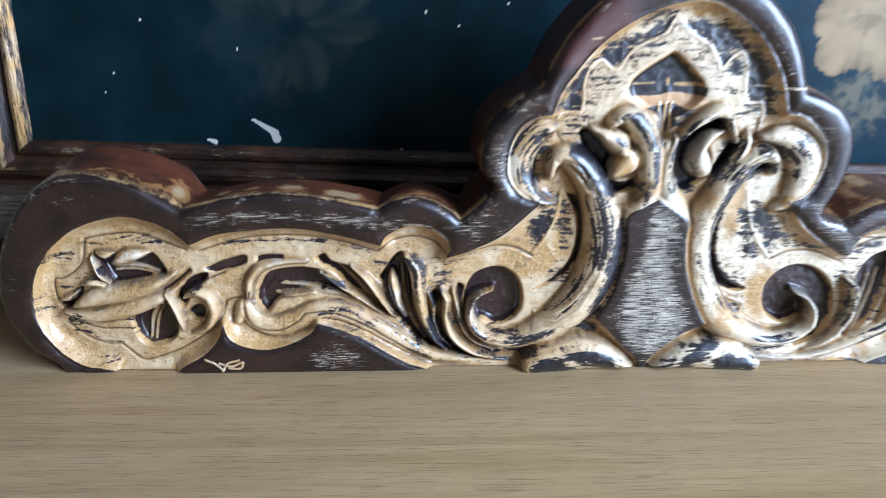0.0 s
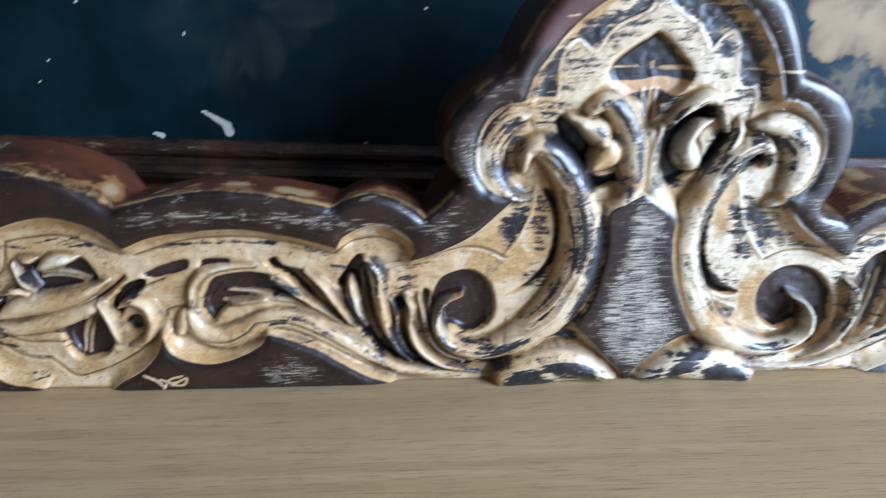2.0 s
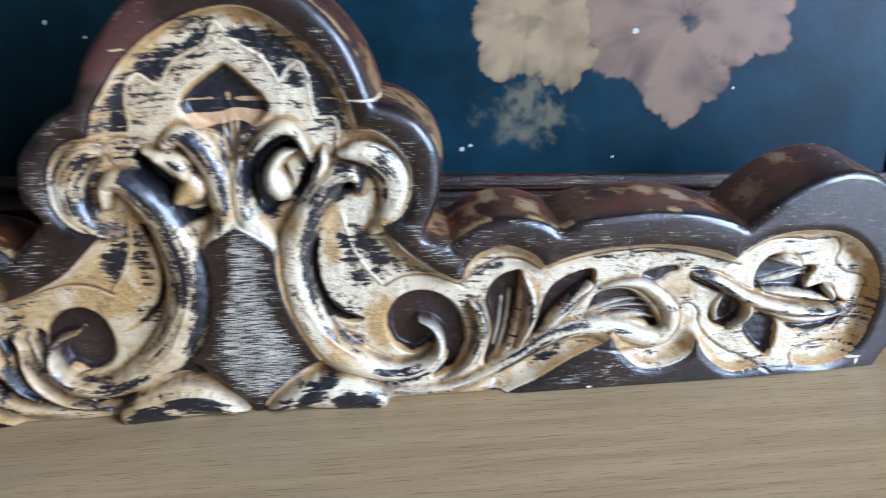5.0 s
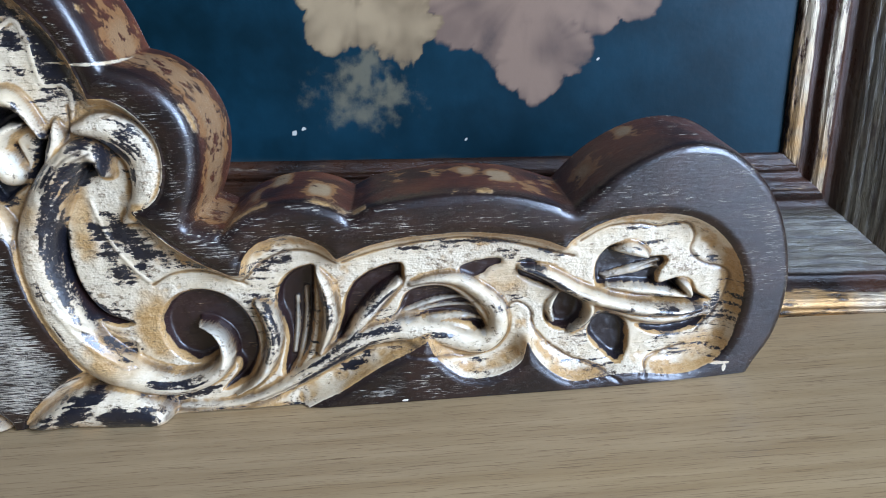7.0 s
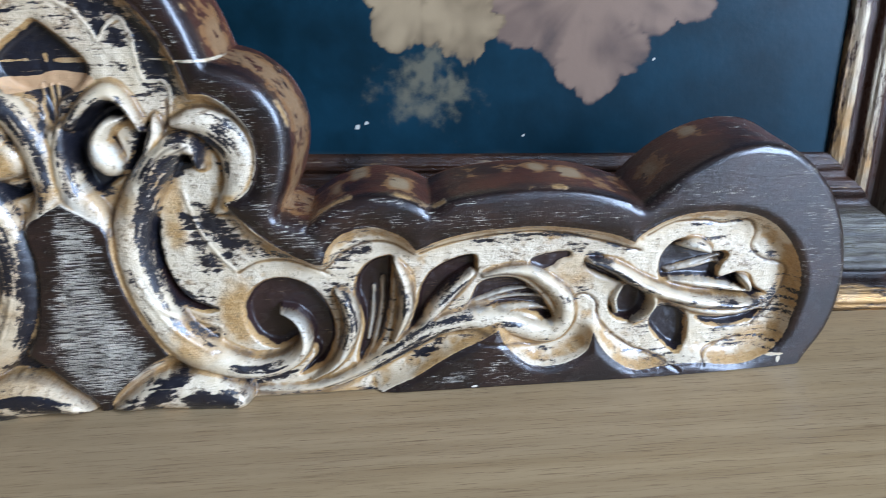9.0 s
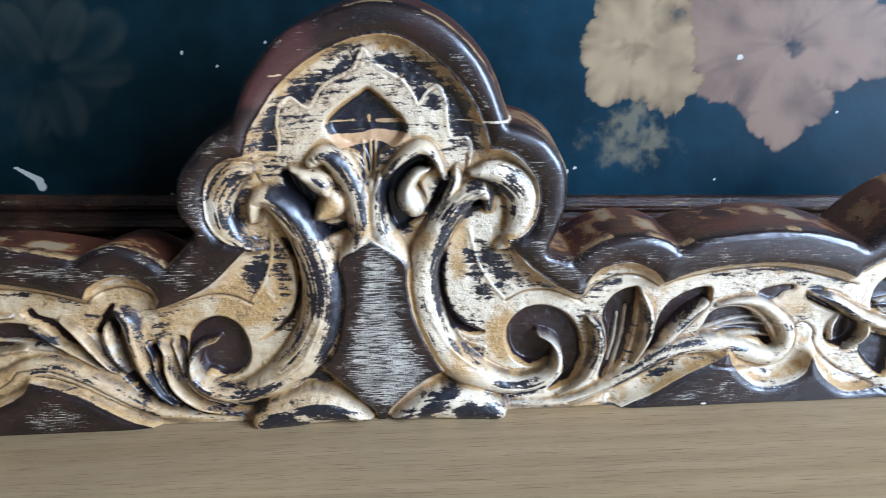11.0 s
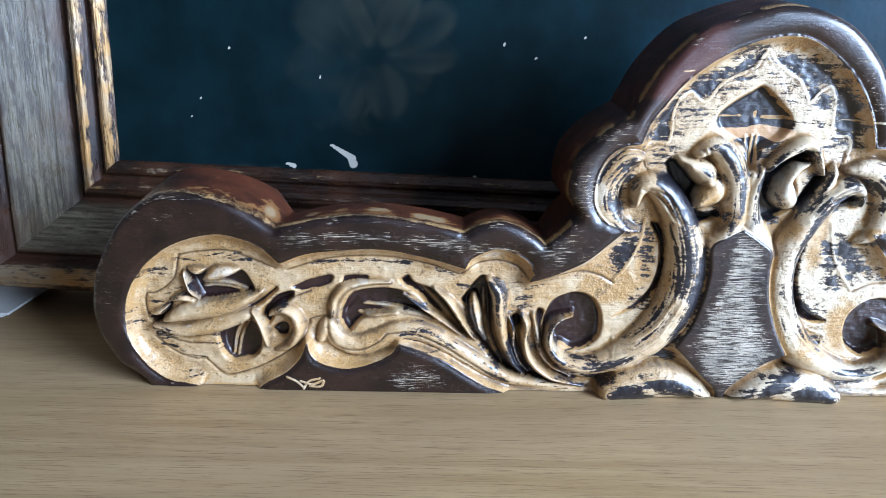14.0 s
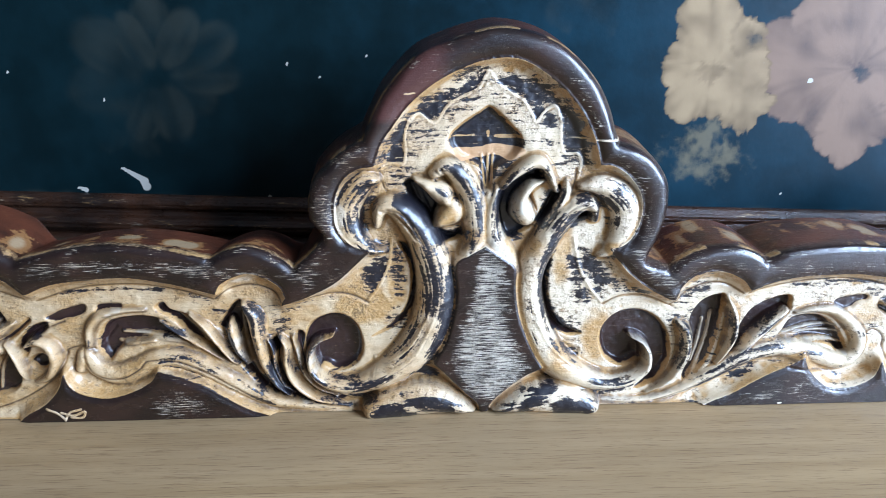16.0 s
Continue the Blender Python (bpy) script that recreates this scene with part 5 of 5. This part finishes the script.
rub(WORN, 1.1, [(22.7, 6.8), (27.1, 11.4), (34.4, 15.3), (41.3, 16.4), (38.5, 11.1), (32.7, 5.8), (26.8, -0.9), (20.8, -0.7)], 1.8)
rub(WORN, 1.3, [(41.7, 6.3), (48.2, 8.1), (59.2, 6.5), (60.3, -3.2), (41.2, -3.4)], 2.2)
rub(WORN, 0.9, [(13.7, 4.3), (21.7, 9.6), (19.8, 2.8), (15.3, -0.5)], 1.5)
rub(WORN, 1.1, [(-116.4, 61.0), (-109.1, 61.2), (-108.1, 48.8), (-113.8, 47.2)], 2)
rub(WORN, 1, [(-130.8, 51.0), (-125.0, 47.0), (-117.4, 29.7), (-111.3, 19.3), (-103.6, 11.9), (-114.1, 16.7), (-122.6, 28.9)], 1.8)
rub(WORN, 1.1, [(-106.0, 38.8), (-100.9, 40.2), (-102.2, 29.9), (-98.9, 19.6), (-90.3, 10.5), (-75.1, 4.7), (-63.2, 2.9), (-78.0, 2.6), (-94.6, 7.7), (-105.3, 16.8)], 1.6)
rub(WORN, 0.85, [(-163.8, 54.2), (-153.8, 51.3), (-146.6, 45.1), (-155.3, 45.6)], 1.6)
rub(WORN, 0.95, [(-195.2, 71.1), (-173.7, 71.4), (-173.7, 69.6), (-194.8, 69.0)], 0.9)
rub(WORN, 0.8, [(-209.0, 69.4), (-198.9, 71.1), (-198.2, 69.0), (-207.7, 67.3)], 1)
rub(WORN, 0.9, [(-169.1, 70.9), (-157.8, 70.1), (-157.3, 68.6), (-168.6, 69.1)], 0.9)
rub(WORN, 0.7, [(-140.9, 67.4), (-131.8, 63.9), (-135.2, 62.6), (-143.7, 65.2)], 1.2)
rub(WORN, 0.7, [(-152.5, 34.9), (-134.9, 27.4), (-114.0, 11.7), (-104.9, 5.1), (-116.9, 9.3), (-134.9, 22.9), (-151.0, 31.7)], 1.2)
rub(WORN, 0.85, [(-276.2, 70.9), (-264.8, 70.5), (-265.0, 68.1), (-275.1, 68.5)], 1.2)
rub(WORN, 0.8, [(-258.9, 71.8), (-243.0, 72.9), (-237.6, 69.1), (-249.1, 69.5)], 1.5)
rub(WORN, 0.6, [(-291.4, 65.3), (-280.9, 67.9), (-281.2, 61.7), (-291.3, 60.1)], 2)
rub(WORN, 0.8, [(-292.5, 25.0), (-284.4, 17.5), (-275.7, 14.3), (-266.1, 13.8), (-275.6, 15.7), (-284.0, 20.8)], 1.2)
rub(WORN, 1, [(-230.8, 46.9), (-217.2, 54.0), (-218.4, 49.0), (-227.0, 43.2)], 1.8)
rub(WORN, 1.05, [(107.4, 45.2), (109.9, 42.0), (111.9, 31.8), (109.3, 22.2), (107.1, 21.9), (108.3, 32.1)], 1.8)
rub(WORN, 0.9, [(131.4, 55.2), (134.2, 52.1), (135.7, 42.7), (133.7, 35.3), (131.3, 39.2)], 1.8)
rub(WORN, 0.7, [(153.8, 48.8), (161.8, 49.5), (153.1, 37.7), (143.3, 28.2), (148.6, 38.0)], 2)
rub(WORN, 0.85, [(164.8, 65.4), (177.2, 67.0), (188.4, 67.7), (199.7, 67.5), (206.5, 65.6), (190.6, 65.7), (177.1, 64.7)], 1.2)
rub(WORN, 0.75, [(208.7, 65.7), (222.5, 61.8), (231.8, 58.3), (222.5, 59.8)], 1.2)
rub(WORN, 0.85, [(166.5, 28.3), (182.9, 27.8), (175.8, 26.0)], 1.2)
rub(WORN, 0.8, [(108.6, 5.8), (128.4, 17.1), (147.8, 26.6), (150.0, 24.8), (130.4, 13.4), (110.6, 2.9)], 1.6)
rub(WORN, 1, [(132.6, 10.6), (147.5, 22.7), (149.7, 20.7), (139.7, 11.9)], 1.6)
rub(WORN, 1.05, [(211.5, 56.7), (219.2, 56.2), (229.9, 46.1), (240.7, 39.8), (251.7, 35.0), (266.5, 30.8), (281.2, 29.8), (288.4, 30.8), (271.5, 29.2), (251.8, 33.2), (237.2, 39.6), (222.8, 46.6)], 1.4)
rub(WORN, 0.7, [(288.1, 57.1), (293.2, 54.3), (296.1, 49.2), (291.0, 52.0)], 1.6)
rub(WORN, 0.8, [(297.3, 39.0), (299.4, 41.4), (298.7, 31.1), (293.0, 22.3), (293.5, 28.9)], 1.6)
rub(WORN, 0.95, [(262.1, 24.6), (276.9, 22.2), (290.1, 26.0), (287.4, 20.9), (272.3, 19.3)], 1.5)
rub(WORN, 0.9, [(242.0, 28.4), (249.6, 30.7), (255.6, 27.4), (257.4, 14.0), (251.9, 11.2), (244.2, 18.0)], 2)
# dry-brushed white on the dark board
rub(SCRATCH, 1, [(-0.9, 90.9), (10.6, 90.6), (16.3, 78.8), (18.9, 60.7), (22.2, 41.9), (27.5, 28.9), (26.4, 15.8), (11.8, 5.4), (-3.1, 9.9), (-11.8, 26.7), (-8.2, 45.8), (-3.7, 61.2), (-0.9, 76.2)], 4)
rub(SCRATCH, 0.7, [(-77.6, 117.7), (-69.3, 123.0), (-64.8, 109.2), (-69.7, 95.2), (-77.9, 95.3)], 3)
rub(SCRATCH, 0.7, [(-69.7, 136.3), (-52.5, 142.6), (-48.9, 137.3), (-63.7, 128.2)], 3)
rub(SCRATCH, 0.8, [(-92.6, 81.2), (-77.2, 85.2), (-69.1, 83.6), (-78.0, 73.5), (-91.9, 72.3)], 4)
rub(SCRATCH, 0.8, [(65.5, 134.0), (76.3, 132.5), (82.9, 117.5), (87.6, 94.8), (83.0, 83.3), (75.0, 86.4), (81.1, 106.4)], 4)
rub(SCRATCH, 0.8, [(77.5, 81.9), (88.9, 80.2), (103.9, 70.9), (95.9, 65.6), (80.9, 74.4)], 4)
rub(SCRATCH, 0.75, [(39.7, 177.7), (45.2, 167.8), (51.1, 155.1), (59.5, 144.7), (56.8, 155.0), (50.4, 167.7)], 3)
rub(SCRATCH, 0.85, [(-223.2, 85.5), (-195.8, 88.6), (-158.5, 86.7), (-126.6, 81.9), (-102.5, 77.3), (-127.1, 77.2), (-162.0, 80.9), (-199.6, 82.3), (-221.6, 80.5)], 3)
rub(SCRATCH, 0.95, [(-224.2, 81.3), (-190.4, 88.1), (-157.3, 87.1), (-118.8, 82.7), (-91.1, 77.8), (-121.4, 77.4), (-157.4, 82.2), (-190.6, 82.3), (-213.1, 79.1)], 3)
rub(SCRATCH, 0.8, [(-167.2, 12.9), (-149.4, 16.5), (-137.7, 10.1), (-140.6, 1.7), (-167.4, 1.2)], 4)
rub(SCRATCH, 0.5, [(-298.2, 94.0), (-272.6, 98.0), (-264.7, 94.4), (-287.6, 89.8)], 4)
rub(SCRATCH, 0.5, [(-82.5, 72.0), (-63.6, 76.7), (-70.2, 92.4), (-80.0, 119.9), (-67.7, 130.6), (-62.1, 125.4), (-74.2, 111.8)], 3)
rub(SCRATCH, 0.85, [(100.1, 77.2), (117.4, 80.7), (142.9, 80.9), (168.6, 79.4), (199.1, 80.3), (223.4, 76.6), (221.2, 73.3), (190.3, 75.4), (155.4, 75.0), (125.6, 77.5)], 4)
rub(SCRATCH, 0.7, [(234.5, 75.9), (253.9, 88.3), (278.8, 84.7), (298.5, 72.1), (309.4, 59.6), (293.8, 72.4), (274.8, 79.2), (254.6, 78.1)], 5)
rub(SCRATCH, 0.6, [(291.0, 77.2), (311.2, 80.6), (321.3, 58.8), (313.8, 44.5), (307.0, 59.7)], 5)
rub(SCRATCH, 0.85, [(141.5, 2.8), (156.2, 12.3), (170.4, 13.8), (174.8, 6.8), (160.4, 2.6)], 4)
rub(SCRATCH, 0.5, [(189.1, 4.3), (213.1, 7.8), (225.3, 3.0), (198.7, -0.6)], 4)
rub(SCRATCH, 0.6, [(167.6, 47.2), (181.5, 45.3), (188.4, 39.7), (171.9, 39.6)], 2)
rub(SCRATCH, 0.55, [(79.3, 51.1), (91.1, 50.8), (100.5, 39.3), (91.7, 44.4)], 3)
rub(SCRATCH, 0.35, [(-81.8, 37.3), (-64.2, 38.5), (-63.3, 27.0), (-76.7, 25.7)], 3)
# ochre glaze, chips and raised lines
blot(OCHRE, -103.6, 74.7, 9.3, 5.8, 0.9)
blot(OCHRE, -179.8, 14.5, 17.5, 5, 0.5)
blot(OCHRE, -187.5, 41.9, 21.6, 16.8, 0.45)
blot(OCHRE, -252.6, 9.2, 37.2, 9.9, 0.5)
blot(OCHRE, -86.3, 54.6, 19.2, 9.6, 0.6)
blot(OCHRE, -56.4, 56.9, 25.3, 11.3, 0.75)
blot(OCHRE, -38.7, 80.7, 5.5, 22.1, 0.8)
blot(OCHRE, -2.7, 94.5, 11, 8.2, 0.7)
blot(OCHRE, -13.5, 107.5, 6.7, 6.7, 0.8)
blot(OCHRE, 22, 91.1, 13.8, 8.3, 0.6)
blot(OCHRE, 44.2, 87.7, 5.6, 22.2, 0.6)
blot(OCHRE, 64, 38.3, 8.7, 17.5, 0.7)
blot(OCHRE, 47.1, 25.8, 17.6, 7.4, 0.5)
blot(OCHRE, 45.5, 28.5, 8.6, 12.9, 0.6)
# right rim of the ring, turned from the window: its shade put into the ochre
blot(OCHRE, 301.6, 41.7, 3.8, 21.2, 0.9)
blot(OCHRE, 292.6, 11.6, 14.6, 7.3, 0.7)
blot(OCHRE, 142, 15.7, 13.7, 3.2, 0.6)
blot(OCHRE, 207.2, 50.7, 13.5, 9, 0.4)
blot(CHIP, 296.7, 6, 6.1, 1, 1)
blot(CHIP, 299.4, 3.6, 1.2, 2.2, 1)
blot(CHIP, 123.7, 4.8, 3.2, 0.9, 1)
blot(CHIP, 162.2, 0.8, 1.9, 0.7, 1)
blot(OCHRE, -53.4, 61.5, 11.2, 16.8, 0.8)
blot(OCHRE, -38.9, 74.7, 7.2, 22.2, 0.9)
seam([(-221.6, 7.6), (-216.9, 5.5), (-213, 1.7)])
seam([(-213.1, 0.8), (-210.1, 5.5), (-204.2, 7.2)])
seam([(-214.4, 5.5), (-208.3, 3.7), (-202.5, 6), (-203.9, 2.5), (-209.7, 2.6)])
rub(CHIP, 1, [(-10.1, 144.0), (-1.0, 144.1), (-1.0, 143.3), (-10.1, 143.2)], 0.6)
rub(CHIP, 1, [(10.7, 143.9), (22.7, 143.7), (22.8, 142.4), (11.2, 142.6)], 0.6)
rub(CHIP, 1, [(6.1, 145.8), (7.5, 146.1), (7.5, 142.9), (6.4, 142.9)], 0.6)
rub(CHIP, 1, [(-32.3, 164.9), (-27.7, 165.3), (-27.7, 164.5), (-31.8, 164.3)], 0.6)
rub(CHIP, 1, [(45.5, 143.3), (59.0, 142.6), (59.0, 141.8), (45.5, 142.5)], 0.6)
rub(CHIP, 1, [(59.5, 142.6), (69.2, 142.4), (69.3, 141.6), (59.6, 141.8)], 0.6)
rub(PEACH, 1.2, [(-10.7, 137.5), (2.7, 137.9), (8.6, 139.4), (24.2, 137.0), (17.6, 132.2), (10.8, 134.5), (2.7, 133.5), (-5.3, 132.6)], 0.5)
seam([(-42.8, 118.0), (-45.1, 127.9), (-40.2, 131.3), (-33.5, 132.0), (-32.9, 144.8), (-30.8, 151.6)])
seam([(-30.8, 151.6), (-25.8, 154.9), (-19.1, 150.1), (-11.9, 159.0), (-4.1, 163.0), (2.3, 166.2)])
seam([(2.3, 166.2), (4.9, 171.4), (6.9, 173.6), (10.0, 168.8), (15.3, 164.7), (22.7, 160.0)])
seam([(22.7, 160.0), (27.0, 153.5), (28.7, 149.9), (32.5, 154.8), (37.7, 157.3), (40.6, 151.0)])
seam([(40.6, 151.0), (42.0, 136.1), (49.3, 134.7), (51.2, 130.0), (49.2, 121.9), (47.3, 116.9)])
seam([(-40.9, 94.2), (-42.4, 81.9), (-47.4, 70.1), (-53.7, 61.7)])
seam([(49.7, 92.3), (53.0, 77.5), (59.4, 65.2), (65.3, 58.0)])
seam([(-23.8, 55.4), (-32.4, 39.9), (-43.2, 31.1), (-51.4, 29.4)])
seam([(-20.6, 54.1), (-29.6, 35.9), (-40.4, 26.5), (-51.7, 22.2)])
seam([(-51.4, 29.4), (-52.9, 21.5)])
seam([(29.1, 59.2), (34.7, 46.5), (46.7, 36.6), (56.0, 32.8)])
seam([(29.8, 52.9), (39.1, 36.8), (49.5, 26.7), (55.3, 24.6)])
seam([(56.0, 32.8), (55.0, 24.6)])
seam([(3.4, 134.5), (4.9, 118.2)])
seam([(6.6, 134.4), (6.5, 117.6)])
seam([(9.2, 134.4), (7.8, 118.1)])
seam([(5.2, 167.6), (6.7, 169.6), (8.8, 168.0)])
H = np.where(RIN > 0, H * 1.2, H)
SCRATCH = np.maximum(SCRATCH, (0.28 + 0.22 * ease((X - 60) / 40)) * (RIN <= 0) * ease(cloud(25, 41) * 1.6 - 0.2))
H += (0.45 * (cloud(3.0, 21) - 0.5) + 0.22 * (cloud(1.1, 22) - 0.5)) * (RIN > 0.5)
LINE *= RIN > 0.3
for _ in range(3):
    soft = H.copy()
    soft[1:-1] = (H[:-2] + 2 * H[1:-1] + H[2:]) / 4
    soft[:, 1:-1] = (soft[:, :-2] + 2 * soft[:, 1:-1] + soft[:, 2:]) / 4
    H = np.where(OUT < 2.4, soft, H)
HZ, HX = np.gradient(H, STEP)
NORMAL = np.stack([-HX, -np.ones_like(H), -HZ], -1)
NORMAL /= np.linalg.norm(NORMAL, axis=-1, keepdims=True)
SIDE = ease((-H - 5.0) / 3.0) * (OUT > -1.0)
# paint rubbed through on the board's sides: from x, to x, from and to how far round the edge, strength
for x0, x1, o0, o1, k in WORN_SIDES:
    f = ease((X - x0) / 9 + 0.5) * ease((x1 - X) / 9 + 0.5) * ease((OUT - o0) / 1.0 + 0.5) * ease((o1 - OUT) / 1.0 + 0.5)
    PATCH = np.maximum(PATCH, k * f)
LEFT_RUB = ease((-52 - X) / 10) * ease((cloud(11, 34) - 0.15) / 0.3) * np.exp(-((OUT - 0.25) / 0.55) ** 2) * (RIN <= 0)
PATCH = np.maximum(PATCH, 0.55 * LEFT_RUB)
edge_wear = np.exp(-((OUT + 0.25) / 0.5) ** 2) * np.maximum(ease((0.6 * cloud(14, 31) + 0.4 * cloud(4, 32) - 0.42) / 0.2), 0.6 * ease((-85 - X) / 8)) * (RIN <= 0)
edge_wear *= 1 - 0.85 * ease((X - 215) / 20)
CREAM = np.maximum(CREAM, 0.46 * edge_wear)
OCHRE = np.maximum(OCHRE, 1.2 * edge_wear)
# cove edge: ochre glaze, with the shadow sides' brown put into it
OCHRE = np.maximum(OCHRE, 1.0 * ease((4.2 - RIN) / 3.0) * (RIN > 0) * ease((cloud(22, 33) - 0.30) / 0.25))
# more ochre towards the left: the warmer light there, put into the colour
OCHRE = np.maximum(OCHRE, 0.46 * ease((80 - X) / 160))
SCRATCH = np.maximum(SCRATCH, 0.75 * np.exp(-((OUT + 2.2) / 1.8) ** 2) * ease(cloud(8, 42) * 1.8 - 0.55) * (RIN <= 0))
BOLE = ease((Z - 150) / 5) * ease((-8 - X) / 12) * (RIN <= 0) * 0.9
POCKET[(Z > 60) & (np.abs(X - 7) < 65)] = 0
POCKET[X > 240] *= 0.3
BOLE = np.maximum(BOLE, 0.15 * POCKET)
WORN = np.maximum(WORN, 0.38 * ease((cloud(13, 51) - 0.45) / 0.3) * (RIN > 0))
WORN = np.clip(WORN + 2.2 * STREAK * ease(WORN / 0.35), 0, 1.25)
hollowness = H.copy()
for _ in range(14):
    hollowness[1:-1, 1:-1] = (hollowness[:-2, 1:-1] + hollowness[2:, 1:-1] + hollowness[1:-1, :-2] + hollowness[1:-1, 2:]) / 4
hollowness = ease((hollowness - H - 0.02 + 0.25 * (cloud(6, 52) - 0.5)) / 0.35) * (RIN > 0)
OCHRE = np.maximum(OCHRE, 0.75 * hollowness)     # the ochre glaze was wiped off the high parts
UNDER = ease(RIN / 1.5) * (1 - 0.75 * POCKET)
pediment = tagged(new("carved_pediment"), "carved wooden scrollwork pediment in worn cream and dark brown paint", "carving")
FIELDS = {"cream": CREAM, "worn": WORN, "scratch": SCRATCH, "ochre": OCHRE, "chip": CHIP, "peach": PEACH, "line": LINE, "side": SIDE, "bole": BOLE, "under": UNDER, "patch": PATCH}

GZO, GXO = np.gradient(OUT, STEP)


def cut_part(name, cells, label=""):
    jz, jx = np.nonzero(cells)
    ids = np.stack([jz * NX + jx, jz * NX + jx + 1, (jz + 1) * NX + jx + 1, (jz + 1) * NX + jx], -1)
    used, quads = np.unique(ids, return_inverse=True)
    verts = np.stack([X.ravel()[used], -H.ravel()[used], Z.ravel()[used]], -1) / 1000
    verts[:, 2] += 0.0005
    past = np.where(H.ravel()[used] < -THICK + 0.02, OUT.ravel()[used] - 3.0, 0)
    verts[:, 0] -= GXO.ravel()[used] * past / 1000
    verts[:, 2] = np.maximum(verts[:, 2] - GZO.ravel()[used] * past / 1000, 0.0005)
    back = np.clip(verts[:, 1] - 0.003, 0, 1) * (OUT.ravel()[used] > -1)
    lean = 0.02 - 0.2 * ease((verts[:, 0] + 0.232) / 0.012) * ease((-0.082 - verts[:, 0]) / 0.012) - 0.05 * ease((verts[:, 0] - 0.09) / 0.012) * ease((0.24 - verts[:, 0]) / 0.012)
    verts[:, 2] += lean * back * np.clip(verts[:, 2] / 0.02, 0, 1)
    return grid_mesh(name, verts, quads.reshape(-1, 4), {k: v.ravel()[used] for k, v in FIELDS.items()}, PAINTED, pediment, label, NORMAL.reshape(-1, 3)[used])


low = np.minimum.reduce([H[:-1, :-1], H[1:, :-1], H[:-1, 1:], H[1:, 1:]])
top = np.maximum.reduce([H[:-1, :-1], H[1:, :-1], H[:-1, 1:], H[1:, 1:]])
kept = top > -THICK + 0.01
cell_owner = OWNER[:-1, :-1]
LABELS = {"board": "dark brown stained board with rubbed paint", "carved_band": "cream and ochre painted hollow band", "canopy": "pointed leaf canopy with incised edge",
          "strand": "swelling S-shaped strand ending in a volute", "base_leaf": "dark rubbed leaf at the foot"}
for i, owner in enumerate(OWNERS):
    cells = kept & (cell_owner == i)
    if cells.any():
        cut_part(owner, cells, LABELS.get(owner, ""))


# ---- a folded paper under the frame's raised corner ----
def folded_paper():
    bm = bmesh.new()
    for i in range(3):
        z0 = 0.0006 + i * 0.0028
        vs = []
        for k, (px, py) in enumerate(((-0.52, 0.075), (-0.432 + 0.006 * i, 0.082 - 0.003 * i), (-0.428 + 0.004 * i, 0.150), (-0.52, 0.158))):
            vs.append((bm.verts.new((px, py, z0)), bm.verts.new((px, py, z0 + 0.0016))))
        bm.faces.new([v[0] for v in reversed(vs)])
        bm.faces.new([v[1] for v in vs])
        for k in range(4):
            a, b = vs[k], vs[(k + 1) % 4]
            bm.faces.new((a[0], b[0], b[1], a[1]))
    return bm


tagged(part("folded_paper", folded_paper(), PAPER), "folded white paper wedged under the gilt frame", "paper")
